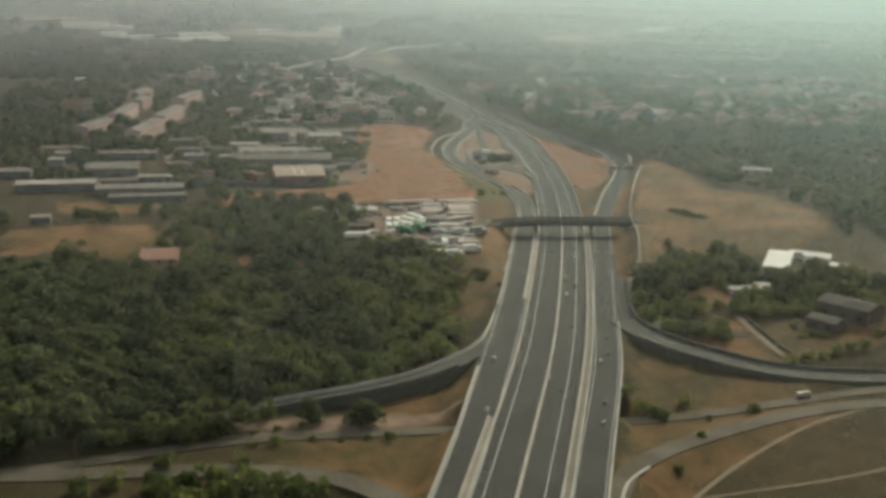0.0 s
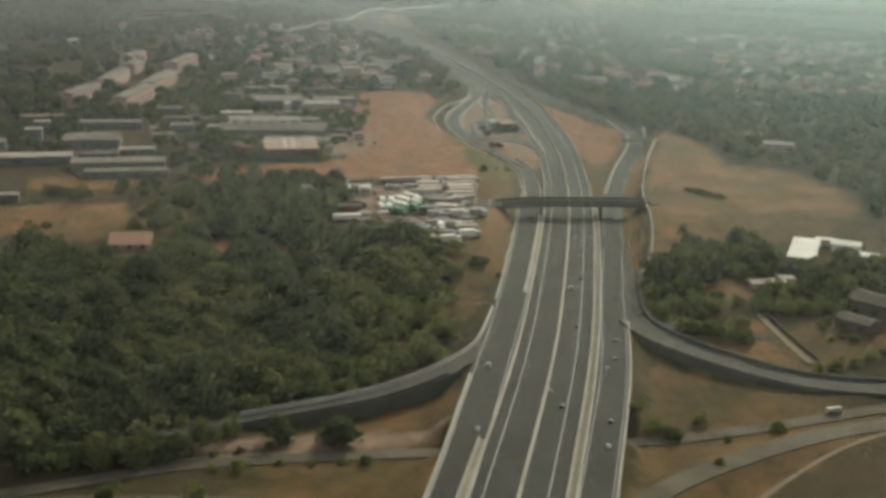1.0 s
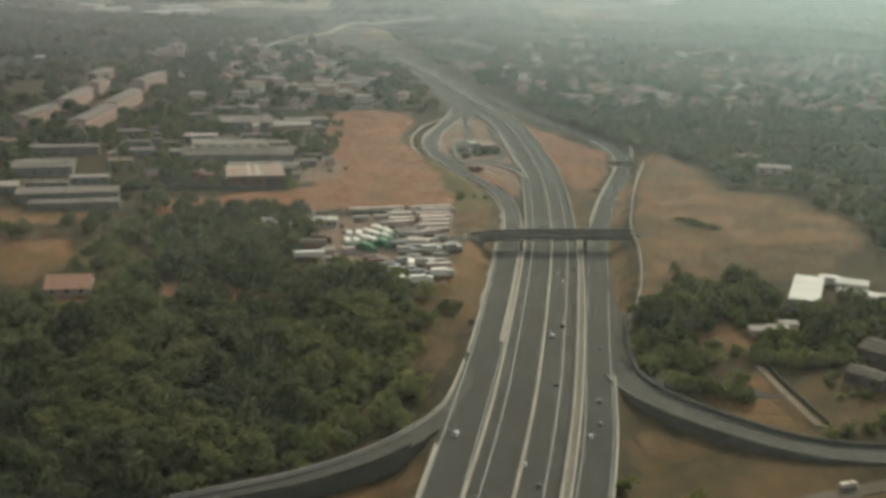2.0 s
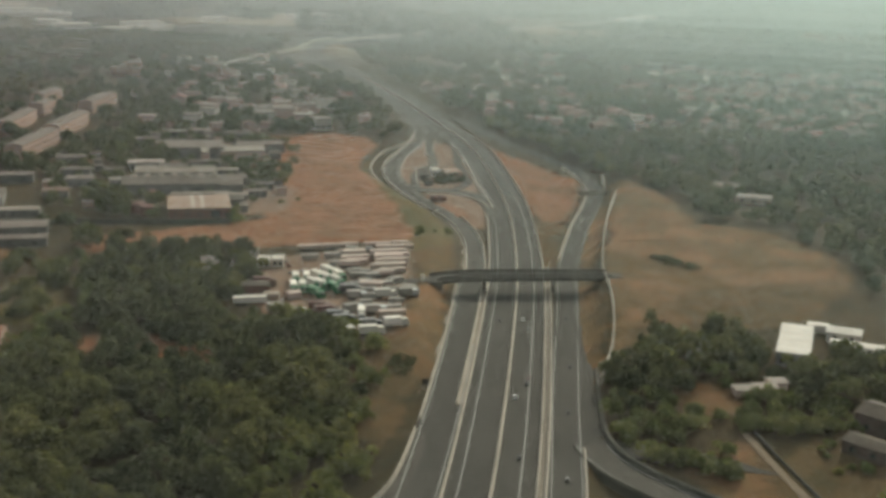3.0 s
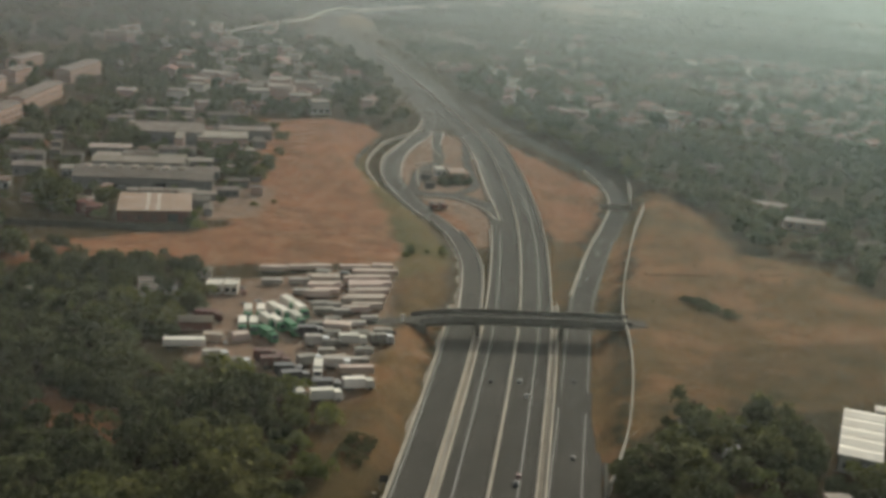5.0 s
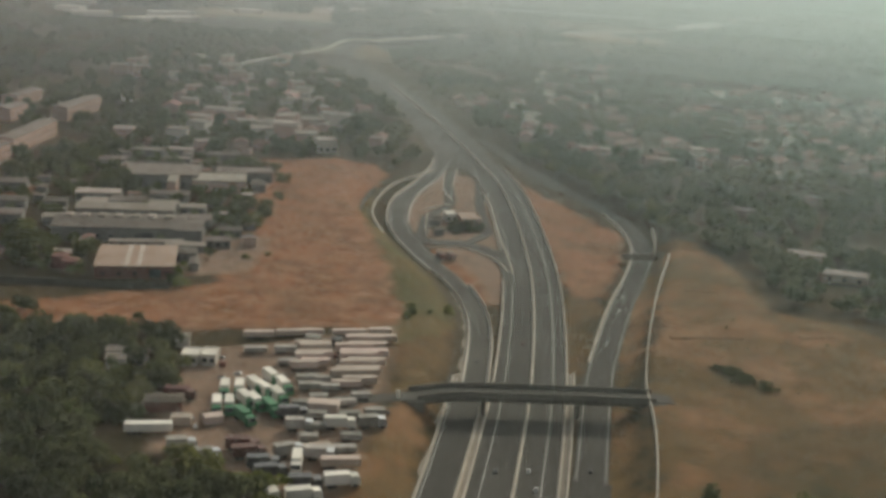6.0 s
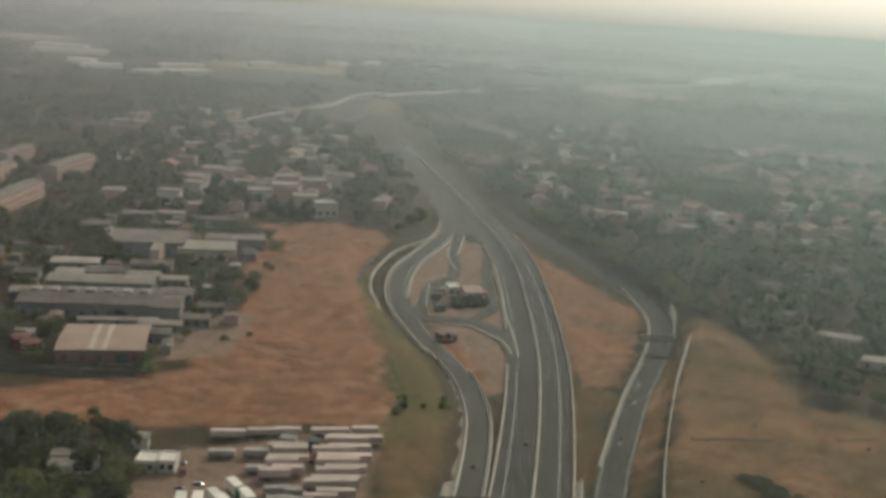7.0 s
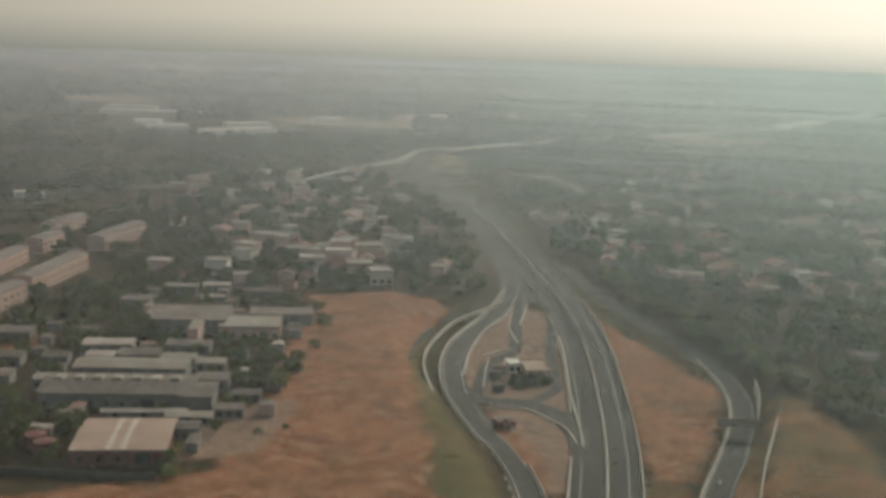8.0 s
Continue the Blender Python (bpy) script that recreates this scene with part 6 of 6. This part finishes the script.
ROW = -68.0
PALE_ROWS = [(-99.7, 555.3, 13.4), (-98.2, 548.7, 11.7), (-97.0, 541.8, 12.4), (-95.1, 534.9, 10.6), (-94.9, 527.6, 12.9), (-91.8, 521.4, 9.6), (-110.3, 543.7, 10.6), (-108.1, 537.2, 9.7), (-106.6, 530.2, 7.5)]
for x, y, length in PALE_ROWS:          # pairs of long trailers, side by side
    for off in (-1.45, 1.45):
        slip = rng_py.uniform(-1.9, 1.9)
        m = pose(x + 0.37 * off + 0.93 * slip, y + 0.93 * off + 0.37 * slip, level_at(x, y), 0, 0, ROW + rng_py.uniform(-2.5, 2.5)) @ Matrix.Diagonal((1, length / 11.0 * rng_py.uniform(0.8, 1.05), rng_py.uniform(0.8, 1.05), 1))
        put(TRAILERS, "pale", m)
    parked.append((x, y))
for x, y, length in ((-129.6, 548.5, 9.0), (-121.9, 553.4, 5.7), (-116, 556.5, 5.0), (-105.6, 560.3, 7.3), (-97.3, 564.8, 5.0)):
    put(TRAILERS, "short", pose(x, y, level_at(x, y), 0, 0, ROW + rng_py.uniform(-3, 3)) @ Matrix.Diagonal((1, length / 6.5, 0.9, 1)))
for x, y, length in ((-117.9, 539.5, 6.5), (-125.8, 536.3, 9.0), (-114.2, 530.6, 7.2), (-105, 520.8, 8.5), (-102.2, 515, 8.4), (-97.9, 509.1, 6.6), (-94.4, 497.6, 7.2), (-92.3, 490.1, 7.6), (-91.8, 484.1, 6.1), (-82.8, 480.6, 10), (-82.5, 487.9, 6.9), (-81.6, 504.9, 7.3),
                     (-101, 521.5, 6.0), (-97, 516, 7.0), (-90, 508, 7.0), (-87, 501, 7.5), (-88, 514, 7.0), (-100.5, 503, 6.5)):
    parked.append((x, y))
    put(TRAILERS, "grey", pose(x, y, level_at(x, y), 0, 0, ROW + rng_py.uniform(-5, 5)) @ Matrix.Diagonal((1, length / 9.0, rng_py.uniform(0.75, 1.0), 1)))
park(TRAILERS, "white", -128.8, 476.1, ROW)
put(TRAILERS, "pale", pose(-80.4, 473, level_at(-80, 473), 0, 0, ROW) @ Matrix.Diagonal((1, 0.77, 0.9, 1)))
for k, x, y, a in (("white", -87.2, 493.7, ROW), ("grey", -80, 497, ROW + 6), ("grey", -96, 489.5, ROW), ("red", -101.5, 471, -60), ("red", -104.5, 474.5, -75), ("white", -89.6, 469.6, 196), ("white", -90.5, 454.6, 38), ("white", -83, 455.5, ROW + 8), ("white", -77.4, 464.5, ROW + 6),
                   ("dark", -93.5, 463.5, ROW + 10), ("dark", -96.5, 467, ROW), ("grey", -93.5, 475, ROW + 20), ("grey", -86, 475.5, ROW - 8), ("dark", -84.5, 461, ROW), ("grey", -110, 466.5, -50), ("grey", -117.5, 470, -62), ("dark", -100, 496, ROW), ("red", -131, 498, ROW - 10)):
    park(LORRIES, k, x, y, a)
GREEN = 200.0
for k, x, y in (("green", -121.6, 504.2), ("green", -118.2, 505.6), ("green", -119.1, 493.4), ("green", -116.2, 494.4), ("green", -114.8, 509.1), ("green", -113.1, 516.2), ("green", -111.6, 507), ("green", -108.2, 511.7), ("green", -106.9, 504.2), ("green", -110.8, 498.6), ("full_green", -105.9, 496.6), ("full_green", -110.2, 489.6), ("green", -113.6, 499.5)):
    park(LORRIES, k, x, y, GREEN + (26 if x > -115.5 else 0) + rng_py.uniform(-4, 4))
for k, x, y, a in ((1, -79, 499.5, 20), (1, -78.6, 507, 15), (1, -126, 489, 60), (2, -123, 487, 55), (0, -120, 483, 200), (1, -127, 515, 100), (2, -124, 519, 96), (1, -133, 529, 90), (1, -104, 462, 30), (2, -87, 449.6, 60)):
    car_there = put(CARS, k, pose(x, y, level_at(x, y) + 0.02, 0, 0, a))
    tagged(car_there, "car parked among the lorries in the yard", "", "cars parked in the yard")
def crate(mat, label):
    ob = empty("crate", label, "crate", "crates stacked in the yard")
    part("box", Build().box(-1.2, -1.0, 0.15, 1.2, 1.0, 1.7, 0.03), mat, ob)
    part("lid", Build().box(-1.26, -1.06, 1.704, 1.26, 1.06, 1.85, 0.08), mat, ob)
    for x in (-0.8, 0.8):
        part("skid", Build().box(x - 0.12, -1.0, 0.0, x + 0.12, 1.0, 0.15), DARK, ob)
    return ob


CRATES = {0: crate(TRAILER_GREY, "grey tarpaulin-covered crate standing in the yard"), 1: crate(TRAILER_PALE, "dusty beige crate standing in the yard"), 2: crate(WALL_RED, "dull red crate standing in the yard"), 3: crate(DARK, "dark skip standing in the yard")}
for i in range(64):
    x, y = rng_py.uniform(-134, -79), rng_py.uniform(452, 560)
    if inside_distance(DIRT_ZONES[0], np.array([x]), np.array([y]))[0] < 2 or min(math.hypot((x - a) / 1.4, y - b) for a, b in parked) < 3.6 or (-129 < x < -104 and 487 < y < 545):
        continue
    parked.append((x, y))
    s = rng_py.uniform(0.7, 1.4)
    put(CRATES, rng_py.choice((0, 0, 1, 1, 2, 3)), pose(x, y, level_at(x, y), 0, 0, ROW + rng_py.uniform(-20, 20)) @ Matrix.Diagonal((s, s * rng_py.uniform(1, 2), s, 1)))
for x, y, w in ((-139.5, 523.4, 4.5), (-134.8, 525.2, 4.0)):
    building("yard_office", "white cabin office beside the lorry yard", "cabin", x, y, w, 6, 2.8, 14, WALL_WHITE, ROOF_WHITE, 0.0, 2, 1)
building("yard_shed", "dark brown open shed beside the lorry yard", "shed", -132, 491, 9, 5, 2.8, 20, WALL_RED, ROOF_DARK, 0.4)
for x, y in ((-156.5, 513), (-159.5, 519), (-152, 517), (-186, 497), (-148, 535)):
    building("hut", "small white hut under the trees", "hut", x, y, 5, 4, 3, 20, WALL_WHITE, ROOF_PALE, 0.5, group="huts beside the yard")
for x, y, a in ((-103.6, 675.7, 40), (-100.2, 677.2, 38)):
    park(LORRIES, "van", x, y, a, float(road_level(680)) + 0.08)
put(LORRIES, "pale_van", pose(42.5, 343.5, -6.9, 0, 0, -62) @ Matrix.Diagonal((0.6, 0.8, 0.65, 1)))
pole = empty("road_sign", "dark sign panel on posts beside the carriageway", "sign", m=pose(-59.6, 421.5, float(road_level(421)) - 0.3, 0, 0, 10))
part("panel", Build().box(-0.9, -0.08, 2.2, 0.9, 0.08, 3.8, 0.03), DARK, pole)
for x in (-0.6, 0.6):
    part("post", Build().pole(x, 0.12, -0.4, 3.7, 0.08, 0.08, 8), STEEL, pole)
white_post = empty("marker_post", "white marker post at the bridge end", "post", m=pose(-79, 517.7, 0.1))
part("shaft", Build().box(-0.4, -0.4, -0.4, 0.4, 0.4, 2.0, 0.05), ROOF_WHITE, white_post)
part("cap", Build().box(-0.5, -0.5, 2.0, 0.5, 0.5, 2.3, 0.2), ROOF_WHITE, white_post)
